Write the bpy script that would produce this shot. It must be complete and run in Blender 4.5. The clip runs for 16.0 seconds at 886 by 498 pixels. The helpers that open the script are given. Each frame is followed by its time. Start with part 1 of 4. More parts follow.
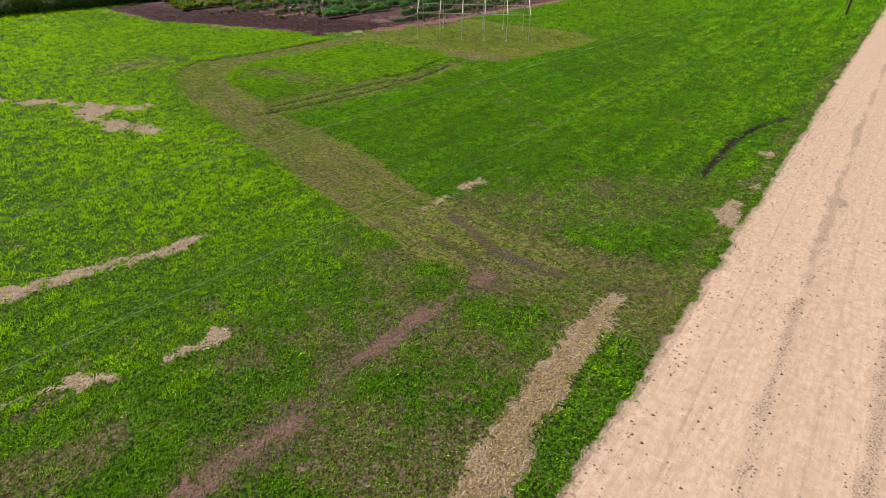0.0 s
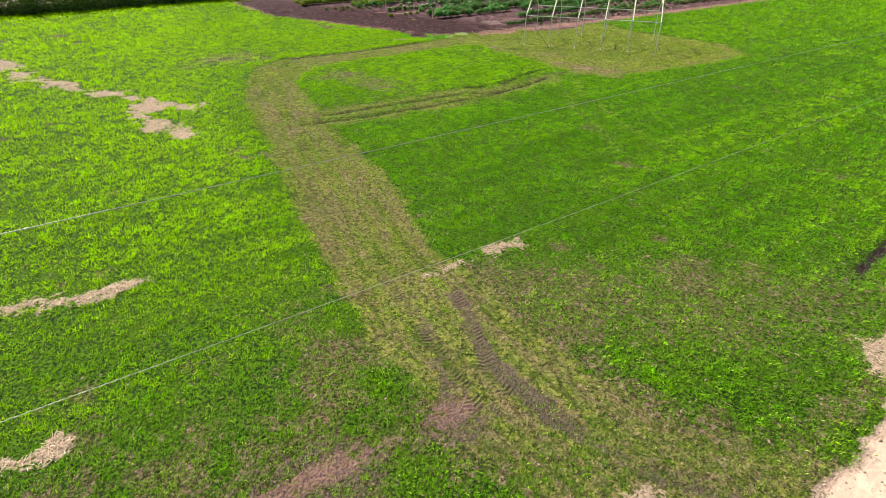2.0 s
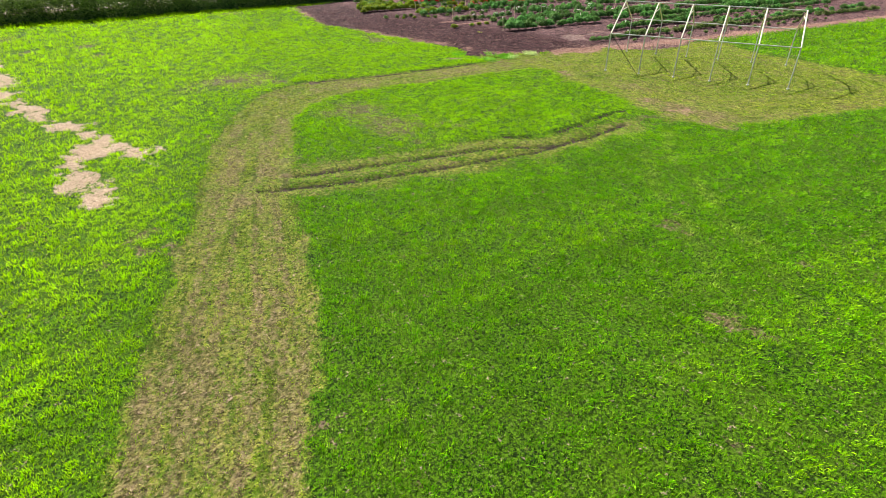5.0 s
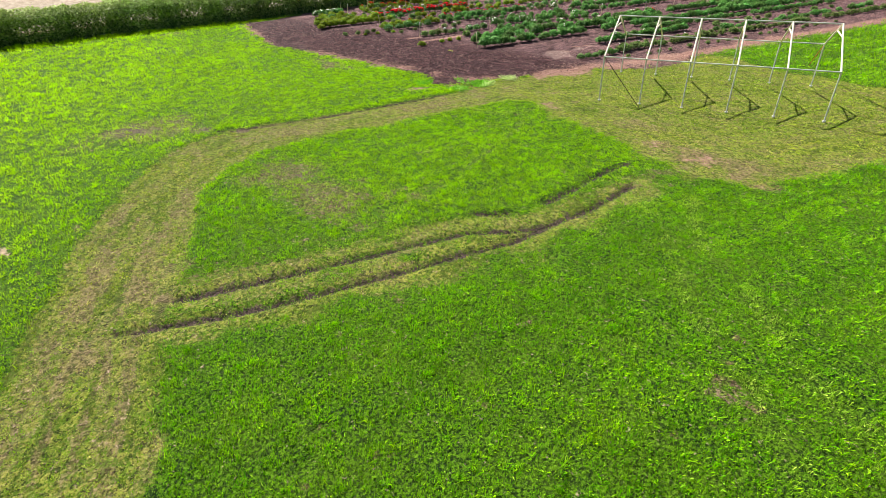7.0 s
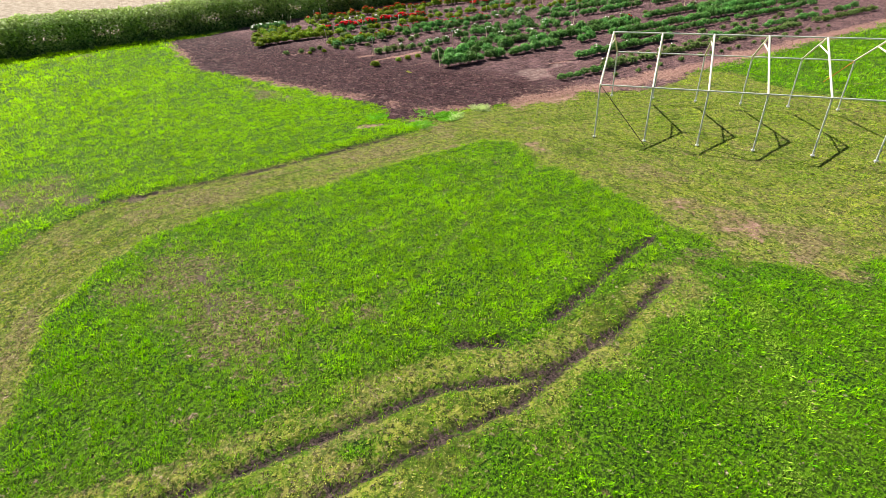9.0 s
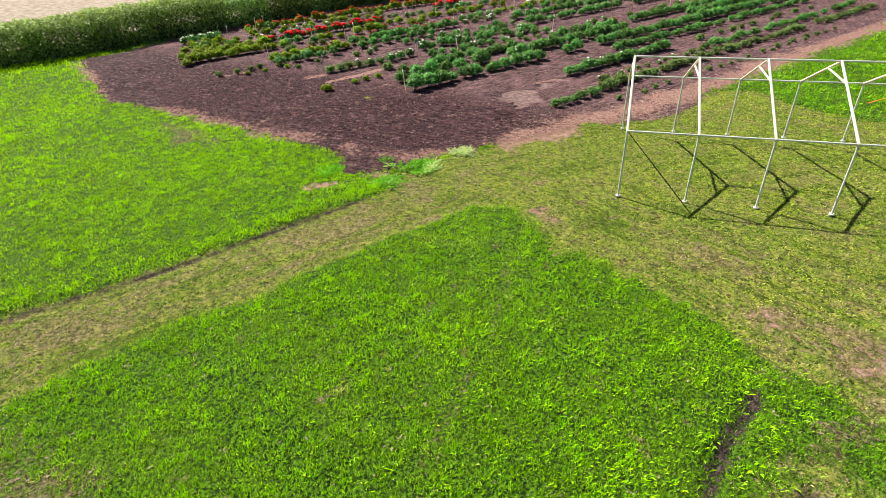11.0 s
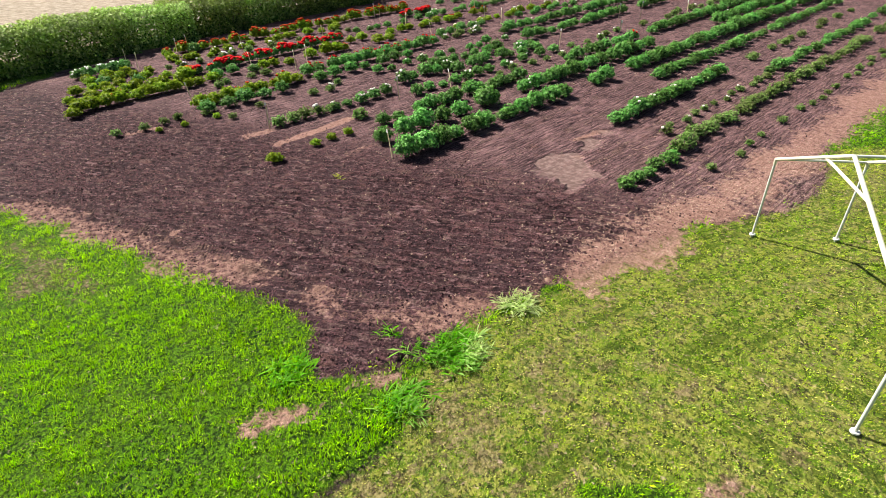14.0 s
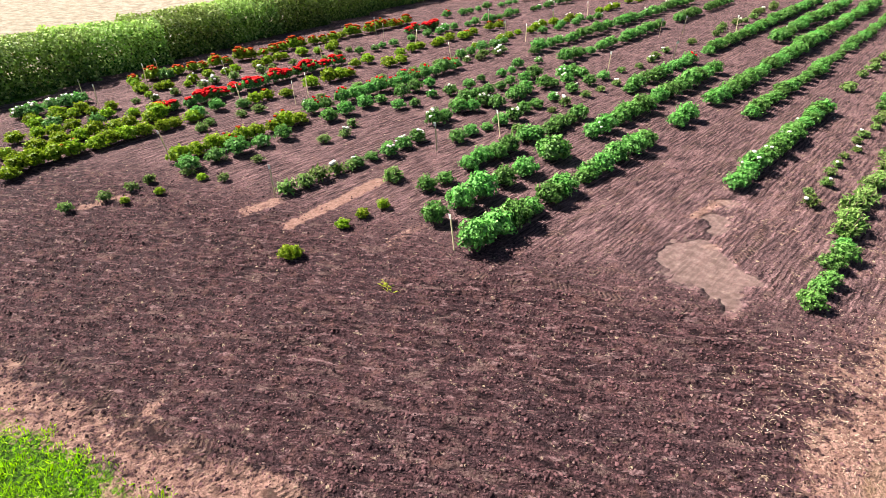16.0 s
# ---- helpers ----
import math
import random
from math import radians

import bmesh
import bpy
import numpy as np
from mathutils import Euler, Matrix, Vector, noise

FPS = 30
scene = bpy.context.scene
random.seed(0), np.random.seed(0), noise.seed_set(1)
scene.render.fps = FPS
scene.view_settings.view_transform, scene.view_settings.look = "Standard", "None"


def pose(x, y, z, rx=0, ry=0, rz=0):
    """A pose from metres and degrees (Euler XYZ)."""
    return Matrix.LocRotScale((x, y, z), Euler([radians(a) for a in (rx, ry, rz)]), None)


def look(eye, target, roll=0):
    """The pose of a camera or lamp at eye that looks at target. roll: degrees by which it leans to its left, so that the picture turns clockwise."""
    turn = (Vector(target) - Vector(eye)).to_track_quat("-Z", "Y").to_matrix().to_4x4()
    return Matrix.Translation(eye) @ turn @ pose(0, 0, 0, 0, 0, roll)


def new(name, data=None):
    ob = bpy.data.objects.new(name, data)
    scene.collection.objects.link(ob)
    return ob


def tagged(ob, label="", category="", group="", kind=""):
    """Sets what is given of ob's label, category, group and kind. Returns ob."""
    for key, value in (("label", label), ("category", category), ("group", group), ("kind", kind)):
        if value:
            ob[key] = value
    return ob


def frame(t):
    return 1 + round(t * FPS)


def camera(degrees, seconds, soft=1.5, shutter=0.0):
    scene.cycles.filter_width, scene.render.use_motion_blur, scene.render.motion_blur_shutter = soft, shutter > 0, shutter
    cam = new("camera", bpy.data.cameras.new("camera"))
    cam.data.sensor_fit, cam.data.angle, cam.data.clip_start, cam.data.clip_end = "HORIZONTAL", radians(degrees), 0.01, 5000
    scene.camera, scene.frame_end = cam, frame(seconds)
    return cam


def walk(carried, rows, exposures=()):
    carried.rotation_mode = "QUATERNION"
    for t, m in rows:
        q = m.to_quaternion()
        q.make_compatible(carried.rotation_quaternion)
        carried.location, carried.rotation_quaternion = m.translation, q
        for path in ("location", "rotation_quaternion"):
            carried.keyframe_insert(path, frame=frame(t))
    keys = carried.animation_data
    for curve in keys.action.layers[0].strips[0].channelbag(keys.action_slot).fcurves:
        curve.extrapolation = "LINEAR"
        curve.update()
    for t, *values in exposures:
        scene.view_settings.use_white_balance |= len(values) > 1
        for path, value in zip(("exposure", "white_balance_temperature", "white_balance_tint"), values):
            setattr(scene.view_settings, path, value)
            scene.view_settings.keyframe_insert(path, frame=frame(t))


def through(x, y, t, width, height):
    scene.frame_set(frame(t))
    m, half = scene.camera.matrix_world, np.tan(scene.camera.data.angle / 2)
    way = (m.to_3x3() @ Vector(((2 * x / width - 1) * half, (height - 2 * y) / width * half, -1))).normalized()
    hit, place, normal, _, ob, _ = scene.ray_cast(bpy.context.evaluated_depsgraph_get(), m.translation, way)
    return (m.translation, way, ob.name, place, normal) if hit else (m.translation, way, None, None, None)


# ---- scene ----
cam = camera(79.5, 16.0, 0.8)
PATH = [
    (0, (0.261, 0.684, 10.066), (-0.797, 2.024, 9.024), 1.0),
    (0.5, (0.086, 2.481, 9.892), (-1.051, 3.75, 8.845), 0.9),
    (1, (-0.222, 4.299, 9.693), (-1.445, 5.486, 8.646), 0.8),
    (1.5, (-0.685, 6.119, 9.518), (-1.979, 7.227, 8.471), 0.7),
    (2, (-1.282, 7.919, 9.401), (-2.648, 8.939, 8.355), 0.6),
    (2.5, (-2.074, 9.627, 9.329), (-3.507, 10.55, 8.283), 0.5),
    (3, (-3.025, 11.225, 9.238), (-4.515, 12.054, 8.193), 0.4),
    (3.5, (-4.121, 12.715, 9.096), (-5.643, 13.487, 8.054), 0.2),
    (4, (-5.296, 14.132, 8.95), (-6.832, 14.882, 7.912), 0.1),
    (4.2, (-5.789, 14.656, 8.934), (-7.325, 15.403, 7.894), 0.1),
    (6.3, (-12.242, 20.004, 9.22), (-13.764, 20.762, 8.167), -1.5),
    (6.5, (-12.886, 20.426, 9.221), (-14.407, 21.19, 8.171), -1.6),
    (7, (-14.477, 21.443, 9.231), (-15.99, 22.223, 8.181), -1.8),
    (7.5, (-16.056, 22.389, 9.183), (-17.559, 23.19, 8.135), -2.1),
    (8, (-17.655, 23.31, 9.11), (-19.145, 24.137, 8.063), -2.2),
    (8.5, (-19.238, 24.211, 9.055), (-20.712, 25.065, 8.007), -2.3),
    (9, (-20.86, 25.108, 9.01), (-22.317, 25.992, 7.963), -2.4),
    (9.5, (-22.451, 26.051, 8.946), (-23.895, 26.96, 7.901), -2.6),
    (10, (-24.102, 26.99, 8.881), (-25.525, 27.926, 7.834), -2.6),
    (10.2, (-24.794, 27.37, 8.873), (-26.208, 28.316, 7.821), -2.6),
    (12.3, (-31.856, 31.29, 9.129), (-33.189, 32.311, 8.042), -3.3),
    (12.5, (-32.548, 31.67, 9.111), (-33.875, 32.696, 8.021), -3.4),
    (13, (-34.307, 32.588, 9.01), (-35.617, 33.632, 7.918), -3.4),
    (13.5, (-36.105, 33.438, 8.893), (-37.399, 34.503, 7.801), -3.3),
    (14, (-37.973, 34.19, 8.815), (-39.247, 35.278, 7.722), -3.1),
    (14.5, (-39.859, 34.93, 8.772), (-41.115, 36.037, 7.678), -2.9),
    (15, (-41.71, 35.583, 8.748), (-42.95, 36.707, 7.652), -2.8),
    (15.5, (-43.531, 36.148, 8.782), (-44.76, 37.283, 7.687), -2.6),
    (16, (-45.383, 36.683, 8.775), (-46.6, 37.835, 7.684), -2.7),
]
EXPOSURES = [(0, .36), (1, .64), (2, 1.03), (3, 1.24), (4, 1.27), (7, 1.32), (8.5, 1.3), (10, 1.32), (12.5, 1.28), (14.5, 1.43), (16, 1.74)]
walk(cam, [(t, look(eye, target, roll)) for t, eye, target, roll in PATH], EXPOSURES)

# ---- light ----
SUN_EL, SUN_AZ = 43.8, 259.5
world = bpy.data.worlds.new("sky")
scene.world = world
world.use_nodes = True
wn = world.node_tree.nodes
sky = wn.new("ShaderNodeTexSky")
sky.sky_type, sky.sun_disc = "NISHITA", False
sky.sun_elevation, sky.sun_rotation = radians(SUN_EL), radians(SUN_AZ)
world.node_tree.links.new(sky.outputs[0], wn["Background"].inputs[0])
wn["Background"].inputs[1].default_value = 0.033
sun_data = bpy.data.lights.new("sun", "SUN")
sun_data.energy, sun_data.angle, sun_data.color = 5.0, radians(0.53), (1.0, 0.95, 0.86)
sun = new("sun", sun_data)
sun.matrix_world = look((-60, -10, 60), (-60 + 1.02, -10 + 0.195, 59))

# ---- small tools ----
rng = np.random.default_rng(7)
LATTICE = rng.random((256, 256))


def vnoise(x, y, size, seed=0):
    """Smooth value noise in 0..1 with bumps of about that size."""
    u, v = np.asarray(x) / size + 17.3 * seed + 500.0, np.asarray(y) / size + 9.1 * seed + 500.0
    i, j = np.floor(u).astype(int), np.floor(v).astype(int)
    fu, fv = u - i, v - j
    fu, fv = fu * fu * (3 - 2 * fu), fv * fv * (3 - 2 * fv)
    a, b = LATTICE[i % 256, j % 256], LATTICE[(i + 1) % 256, j % 256]
    c, d = LATTICE[i % 256, (j + 1) % 256], LATTICE[(i + 1) % 256, (j + 1) % 256]
    return (a * (1 - fu) + b * fu) * (1 - fv) + (c * (1 - fu) + d * fu) * fv


def fnoise(x, y, size, seed=0):
    """Three octaves of value noise, about -1..1."""
    return (vnoise(x, y, size, seed) - .5) * 1.1 + (vnoise(x, y, size / 2.1, seed + 3) - .5) * .6 + (vnoise(x, y, size / 4.3, seed + 5) - .5) * .35


def near(line, x, y):
    """Distance to a polyline."""
    best = np.full(np.shape(x), 1e9)
    for (ax, ay), (bx, by) in zip(line, line[1:]):
        dx, dy = bx - ax, by - ay
        k = np.clip(((x - ax) * dx + (y - ay) * dy) / (dx * dx + dy * dy), 0, 1)
        best = np.minimum(best, np.hypot(x - ax - k * dx, y - ay - k * dy))
    return best


def within(poly, x, y):
    """Signed distance to a polygon's edge, positive inside."""
    inside = np.zeros(np.shape(x), bool)
    for (ax, ay), (bx, by) in zip(poly, poly[1:] + poly[:1]):
        cross = (ay > y) != (by > y)
        inside ^= cross & (x < (bx - ax) * (y - ay) / ((by - ay) or 1e-9) + ax)
    d = near(poly + poly[:1], x, y)
    return np.where(inside, d, -d)


def soft(d, w):
    return np.clip(0.5 + d / w, 0, 1)


def mesh_of(name, verts, faces_n, loops, smooth=False):
    """A mesh from numpy arrays: faces all have faces_n corners."""
    me = bpy.data.meshes.new(name)
    n = len(loops) // faces_n
    me.vertices.add(len(verts))
    me.vertices.foreach_set("co", np.ascontiguousarray(verts, np.float32).ravel())
    me.loops.add(len(loops))
    me.loops.foreach_set("vertex_index", np.ascontiguousarray(loops, np.int32))
    me.polygons.add(n)
    me.polygons.foreach_set("loop_start", np.arange(0, n * faces_n, faces_n, dtype=np.int32))
    if smooth:
        me.polygons.foreach_set("use_smooth", np.ones(n, bool))
    me.update(calc_edges=True)
    return me


def paint(me, name, rgba):
    at = me.color_attributes.new(name, "BYTE_COLOR" if name == "tint" else "FLOAT_COLOR", "POINT")
    at.data.foreach_set("color", np.ascontiguousarray(rgba, np.float32).ravel())


def part(name, bm, material, parent, label=""):
    me = bm
    if isinstance(bm, bmesh.types.BMesh):
        me = bpy.data.meshes.new(name)
        bm.to_mesh(me)
        bm.free()
    if material and not me.materials:
        me.materials.append(material)
    ob = new(name, me)
    ob.parent = parent
    if label:
        tagged(ob, label)
    return ob


def tube(bm, a, b, r, sides=10, r2=None):
    """A capped round bar from a to b."""
    a, b = Vector(a), Vector(b)
    m = Matrix.Translation((a + b) / 2) @ (b - a).to_track_quat("Z", "Y").to_matrix().to_4x4()
    bmesh.ops.create_cone(bm, cap_ends=True, segments=sides, radius1=r, radius2=r if r2 is None else r2, depth=(b - a).length, matrix=m)


# ---- materials ----
class Nodes:
    """Short hand for a node material."""
    def __init__(self, name):
        self.mat = bpy.data.materials.new(name)
        self.mat.use_nodes = True
        self.t = self.mat.node_tree
        self.bsdf = self.t.nodes["Principled BSDF"]

    def add(self, kind, **values):
        n = self.t.nodes.new("ShaderNode" + kind)
        for k, v in values.items():
            setattr(n, k, v)
        return n

    def link(self, a, b):
        self.t.links.new(a, b)

    def put(self, sock, v):
        if hasattr(v, "is_linked"):
            self.link(v, sock)
        else:
            sock.default_value = v

    def noise(self, scale, detail=4, rough=.55, vec=None):
        n = self.add("TexNoise")
        n.inputs["Scale"].default_value, n.inputs["Detail"].default_value, n.inputs["Roughness"].default_value = scale, detail, rough
        if vec is None:
            vec = self.pos()
        self.link(vec, n.inputs["Vector"])
        return n.outputs[0]

    def pos(self, sx=1, sy=1, sz=1):
        g = self.add("NewGeometry").outputs["Position"]
        if (sx, sy, sz) == (1, 1, 1):
            return g
        m = self.add("VectorMath", operation="MULTIPLY")
        self.link(g, m.inputs[0])
        m.inputs[1].default_value = (sx, sy, sz)
        return m.outputs[0]

    def math(self, op, a, b=0.0, clamp=False):
        n = self.add("Math", operation=op, use_clamp=clamp)
        self.put(n.inputs[0], a)
        self.put(n.inputs[1], b)
        return n.outputs[0]

    def remap(self, v, lo, hi, a=0.0, b=1.0):
        n = self.add("MapRange")
        self.put(n.inputs[0], v)
        for k, q in enumerate((lo, hi, a, b)):
            n.inputs[k + 1].default_value = q
        return n.outputs[0]

    def mix(self, f, a, b):
        n = self.add("Mix", data_type="RGBA")
        self.put(n.inputs[0], f)
        self.put(n.inputs[6], (*a, 1) if isinstance(a, tuple) else a)
        self.put(n.inputs[7], (*b, 1) if isinstance(b, tuple) else b)
        return n.outputs[2]

    def bump(self, h, strength=.5, distance=.02):
        n = self.add("Bump")
        n.inputs["Strength"].default_value, n.inputs["Distance"].default_value = strength, distance
        self.link(h, n.inputs["Height"])
        self.link(n.outputs[0], self.bsdf.inputs["Normal"])

    def done(self, colour=None, rough=None, metal=None, spec=None):
        for k, v in (("Base Color", colour), ("Roughness", rough), ("Metallic", metal), ("Specular IOR Level", spec)):
            if v is not None:
                self.put(self.bsdf.inputs[k], (*v, 1) if isinstance(v, tuple) else v)
        return self.mat


def ground_material():
    n = Nodes("ground")
    za, zb, zc = (n.add("VertexColor", layer_name=k) for k in ("zone_a", "zone_b", "zone_c"))
    a, b, c = n.add("SeparateColor"), n.add("SeparateColor"), n.add("SeparateColor")
    for u, v in ((za, a), (zb, b), (zc, c)):
        n.link(u.outputs[0], v.inputs[0])
    soil, bare, road = a.outputs
    mud_shade, straw, lane = b.outputs
    head, wear, lines = c.outputs
    thin, wet, damp_soil = za.outputs[1], zb.outputs[1], zc.outputs[1]
    grain, lump, mid, big = n.noise(42, 3, .6), n.noise(14, 3, .6), n.noise(4.5, 4), n.noise(.55, 4)
    fine, rough_mid = n.noise(26, 3, .65), n.noise(2.2, 4, .65)
    # streaks along the headland's curve and along the rows
    turn = n.add("VectorRotate", rotation_type="Z_AXIS")
    n.link(n.pos(), turn.inputs["Vector"])
    turn.inputs["Angle"].default_value = radians(-33)
    flat = n.add("VectorMath", operation="MULTIPLY")
    n.link(turn.outputs[0], flat.inputs[0])
    flat.inputs[1].default_value = (.42, 1, 1)
    streak_h = n.noise(8, 4, .65, flat.outputs[0])
    streak_r = n.noise(9, 5, .68, n.pos(1, .13, 1))
    streak = n.add("Mix", data_type="FLOAT")
    n.link(head, streak.inputs[0])
    n.link(streak_r, streak.inputs[2])
    n.link(streak_h, streak.inputs[3])
    streak = streak.outputs[0]
    jag = n.math("ADD", n.math("MULTIPLY", n.math("SUBTRACT", lump, .5), .8), n.math("MULTIPLY", n.math("SUBTRACT", mid, .5), 1.0))

    def edge(m, k=1.0):
        return n.remap(n.math("ADD", m, n.math("MULTIPLY", jag, k)), .36, .64)
    tuft = n.noise(7.5, 5, .72)
    # dark flecks: the shade in gaps between tufts, put into the turf colour
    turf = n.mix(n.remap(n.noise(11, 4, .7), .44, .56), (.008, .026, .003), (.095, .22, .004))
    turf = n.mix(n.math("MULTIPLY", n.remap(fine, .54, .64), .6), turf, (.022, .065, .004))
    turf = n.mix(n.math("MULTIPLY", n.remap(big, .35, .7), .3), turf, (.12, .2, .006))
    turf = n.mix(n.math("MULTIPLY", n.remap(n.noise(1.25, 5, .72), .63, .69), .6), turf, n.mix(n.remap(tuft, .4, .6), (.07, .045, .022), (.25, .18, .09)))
    earth = n.mix(n.remap(tuft, .45, .55), (.045, .03, .017), (.235, .165, .09))
    earth = n.mix(n.remap(rough_mid, .50, .56), earth, n.mix(n.remap(tuft, .42, .56), (.10, .058, .043), (.31, .205, .155)))
    earth = n.mix(n.math("MULTIPLY", n.remap(n.noise(6.5, 5, .74), .47, .53), .85), earth, n.mix(n.remap(n.noise(16, 3), .42, .56), (.03, .06, .006), (.15, .23, .016)))
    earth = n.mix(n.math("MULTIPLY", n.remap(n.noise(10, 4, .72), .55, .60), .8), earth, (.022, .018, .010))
    # wheel and mower lines that follow the edge of the track
    lane_vec = n.add("CombineXYZ")
    n.link(n.math("MULTIPLY", lines, 10), lane_vec.inputs[0])
    spot = n.add("SeparateXYZ")
    n.link(n.pos(.12, .12, 1), spot.inputs[0])
    n.link(spot.outputs[0], lane_vec.inputs[1])
    n.link(spot.outputs[1], lane_vec.inputs[2])
    tyre = n.noise(2.3, 5, .62, lane_vec.outputs[0])
    worn = n.mix(n.remap(n.noise(7, 4, .74), .46, .54), (.075, .13, .010), (.335, .335, .06))
    worn = n.mix(n.math("MULTIPLY", n.remap(n.noise(1.6, 4, .6), .40, .62), .6), worn, (.14, .24, .010))
    # dark specks stand for shade between the short tufts
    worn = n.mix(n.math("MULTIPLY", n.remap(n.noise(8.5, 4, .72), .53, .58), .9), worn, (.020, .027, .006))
    worn = n.mix(n.math("MULTIPLY", n.remap(n.noise(15, 4, .7), .60, .65), .6), worn, (.50, .41, .19))
    scuff = n.mix(n.remap(tuft, .44, .56), (.085, .055, .03), (.31, .225, .125))
    lined = n.math("ADD", n.math("MULTIPLY", n.remap(tyre, .47, .57), .85), n.math("MULTIPLY", n.remap(rough_mid, .53, .66), .5))
    worn = n.mix(n.math("MULTIPLY", n.math("MULTIPLY", lined, n.remap(fine, .35, .6, .4, 1)), .5), worn, scuff)
    worn = n.mix(n.math("MULTIPLY", n.remap(tyre, .38, .46, 1, 0), .7), worn, (.055, .085, .008))
    worn = n.mix(n.math("MULTIPLY", edge(wear, 1.0), .62), worn, scuff)
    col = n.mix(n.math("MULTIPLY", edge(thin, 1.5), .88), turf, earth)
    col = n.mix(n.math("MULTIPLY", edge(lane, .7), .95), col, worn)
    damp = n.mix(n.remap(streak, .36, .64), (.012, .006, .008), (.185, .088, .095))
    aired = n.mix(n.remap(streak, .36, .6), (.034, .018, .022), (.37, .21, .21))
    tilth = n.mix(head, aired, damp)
    # dark between lumps: their small shadows put into the soil colour
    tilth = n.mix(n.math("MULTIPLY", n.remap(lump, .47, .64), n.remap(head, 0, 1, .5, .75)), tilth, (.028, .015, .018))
    tilth = n.mix(n.math("MULTIPLY", n.remap(n.math("ADD", mid, n.math("MULTIPLY", streak, .5)), .86, .98), .7), tilth, (.26, .165, .16))
    band = n.noise(1.3, 3, .55, flat.outputs[0])
    tilth = n.mix(n.math("MULTIPLY", n.math("MULTIPLY", n.remap(band, .46, .62), head), .8), tilth, n.mix(n.remap(streak, .42, .6), (.010, .005, .007), (.115, .056, .060)))
    tilth = n.mix(n.math("MULTIPLY", n.remap(n.noise(.8, 4, .6), .46, .60), n.remap(head, 0, 1, .22, .55)), tilth, n.mix(n.remap(fine, .4, .6), (.016, .009, .012), (.085, .048, .056)))
    tilth = n.mix(n.math("MULTIPLY", n.remap(n.noise(1.7, 4, .65), .55, .66), .5), tilth, (.21, .105, .09))
    # harrow lines: along the rows, and along the headland where it was turned
    place = n.add("SeparateXYZ")
    n.link(n.pos(), place.inputs[0])
    turned = n.add("SeparateXYZ")
    n.link(turn.outputs[0], turned.inputs[0])
    sway = n.math("MULTIPLY", n.math("SUBTRACT", rough_mid, .5), .35)
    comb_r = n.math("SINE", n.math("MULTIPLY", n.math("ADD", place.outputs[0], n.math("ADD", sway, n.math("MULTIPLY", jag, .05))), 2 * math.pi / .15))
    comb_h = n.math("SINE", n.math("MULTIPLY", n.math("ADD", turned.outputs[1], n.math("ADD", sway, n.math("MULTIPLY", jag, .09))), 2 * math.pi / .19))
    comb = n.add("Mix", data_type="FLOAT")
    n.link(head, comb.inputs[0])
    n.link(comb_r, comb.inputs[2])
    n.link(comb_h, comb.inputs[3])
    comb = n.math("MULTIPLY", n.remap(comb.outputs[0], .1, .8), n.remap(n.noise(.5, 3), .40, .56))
    # grooves drawn by darker colour alone, without relief
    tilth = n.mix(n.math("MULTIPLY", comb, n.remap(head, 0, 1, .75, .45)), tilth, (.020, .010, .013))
    smear = n.math("MULTIPLY", n.remap(n.noise(2.6, 4, .6, flat.outputs[0]), .57, .64), head)
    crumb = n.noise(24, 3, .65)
    # crumb gaps, shaded by colour in the same way
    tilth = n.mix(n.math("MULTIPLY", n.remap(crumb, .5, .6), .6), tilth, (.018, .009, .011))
    crust = n.math("MULTIPLY", n.remap(n.noise(5.5, 4, .62, flat.outputs[0]), .59, .65), n.remap(head, 0, 1, .12, .55))
    tilth = n.mix(crust, tilth, n.mix(n.remap(crumb, .36, .6), (.20, .112, .116), (.42, .262, .262)))
    tilth = n.mix(n.math("MULTIPLY", smear, .6), tilth, n.mix(n.remap(fine, .4, .6), (.12, .068, .062), (.26, .165, .15)))
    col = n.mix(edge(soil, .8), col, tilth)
    dry = n.mix(n.remap(mid, .3, .7), (.31, .16, .125), (.47, .275, .225))
    dry = n.mix(n.math("MULTIPLY", n.remap(lump, .48, .60), .55), dry, (.14, .078, .06))
    col = n.mix(n.math("MULTIPLY", edge(bare, 1.3), .9), col, dry)
    # stubble field beyond the hedge
    stubble = n.mix(n.remap(n.noise(.9, 6, .75), .42, .58), (.27, .215, .155), (.46, .38, .295))
    col = n.mix(n.math("MULTIPLY", n.remap(place.outputs[0], -93, -90, 1, 0), bare), col, stubble)
    gravel = n.mix(n.remap(mid, .3, .7), (.48, .335, .25), (.62, .45, .34))
    gravel = n.mix(n.math("MULTIPLY", n.remap(streak_r, .42, .68), .6), gravel, (.40, .275, .20))
    gravel = n.mix(n.math("MULTIPLY", n.remap(lump, .55, .72), .5), gravel, (.38, .27, .195))
    gravel = n.mix(n.math("MULTIPLY", n.remap(grain, .55, .75), .5), gravel, (.36, .27, .2))
    gravel = n.mix(n.math("MULTIPLY", edge(wear, 1.0), .9), gravel, n.mix(n.remap(n.noise(20, 4, .7), .40, .58), (.20, .14, .10), (.50, .365, .275)))
    gravel = n.mix(n.math("MULTIPLY", n.remap(n.noise(6, 5, .75), .66, .72), .5), gravel, (.30, .21, .15))
    col = n.mix(edge(road, .5), col, gravel)
    # straw colour with the shadow gaps between stalks painted in as dark flecks
    col = n.mix(edge(straw, 2.1), col, n.mix(n.remap(n.noise(19, 4, .75), .34, .52), (.11, .075, .048), (.52, .385, .27)))
    col = n.mix(edge(mud_shade, .8), col, n.mix(n.remap(lump, .4, .6), (.012, .009, .009), (.07, .047, .043)))
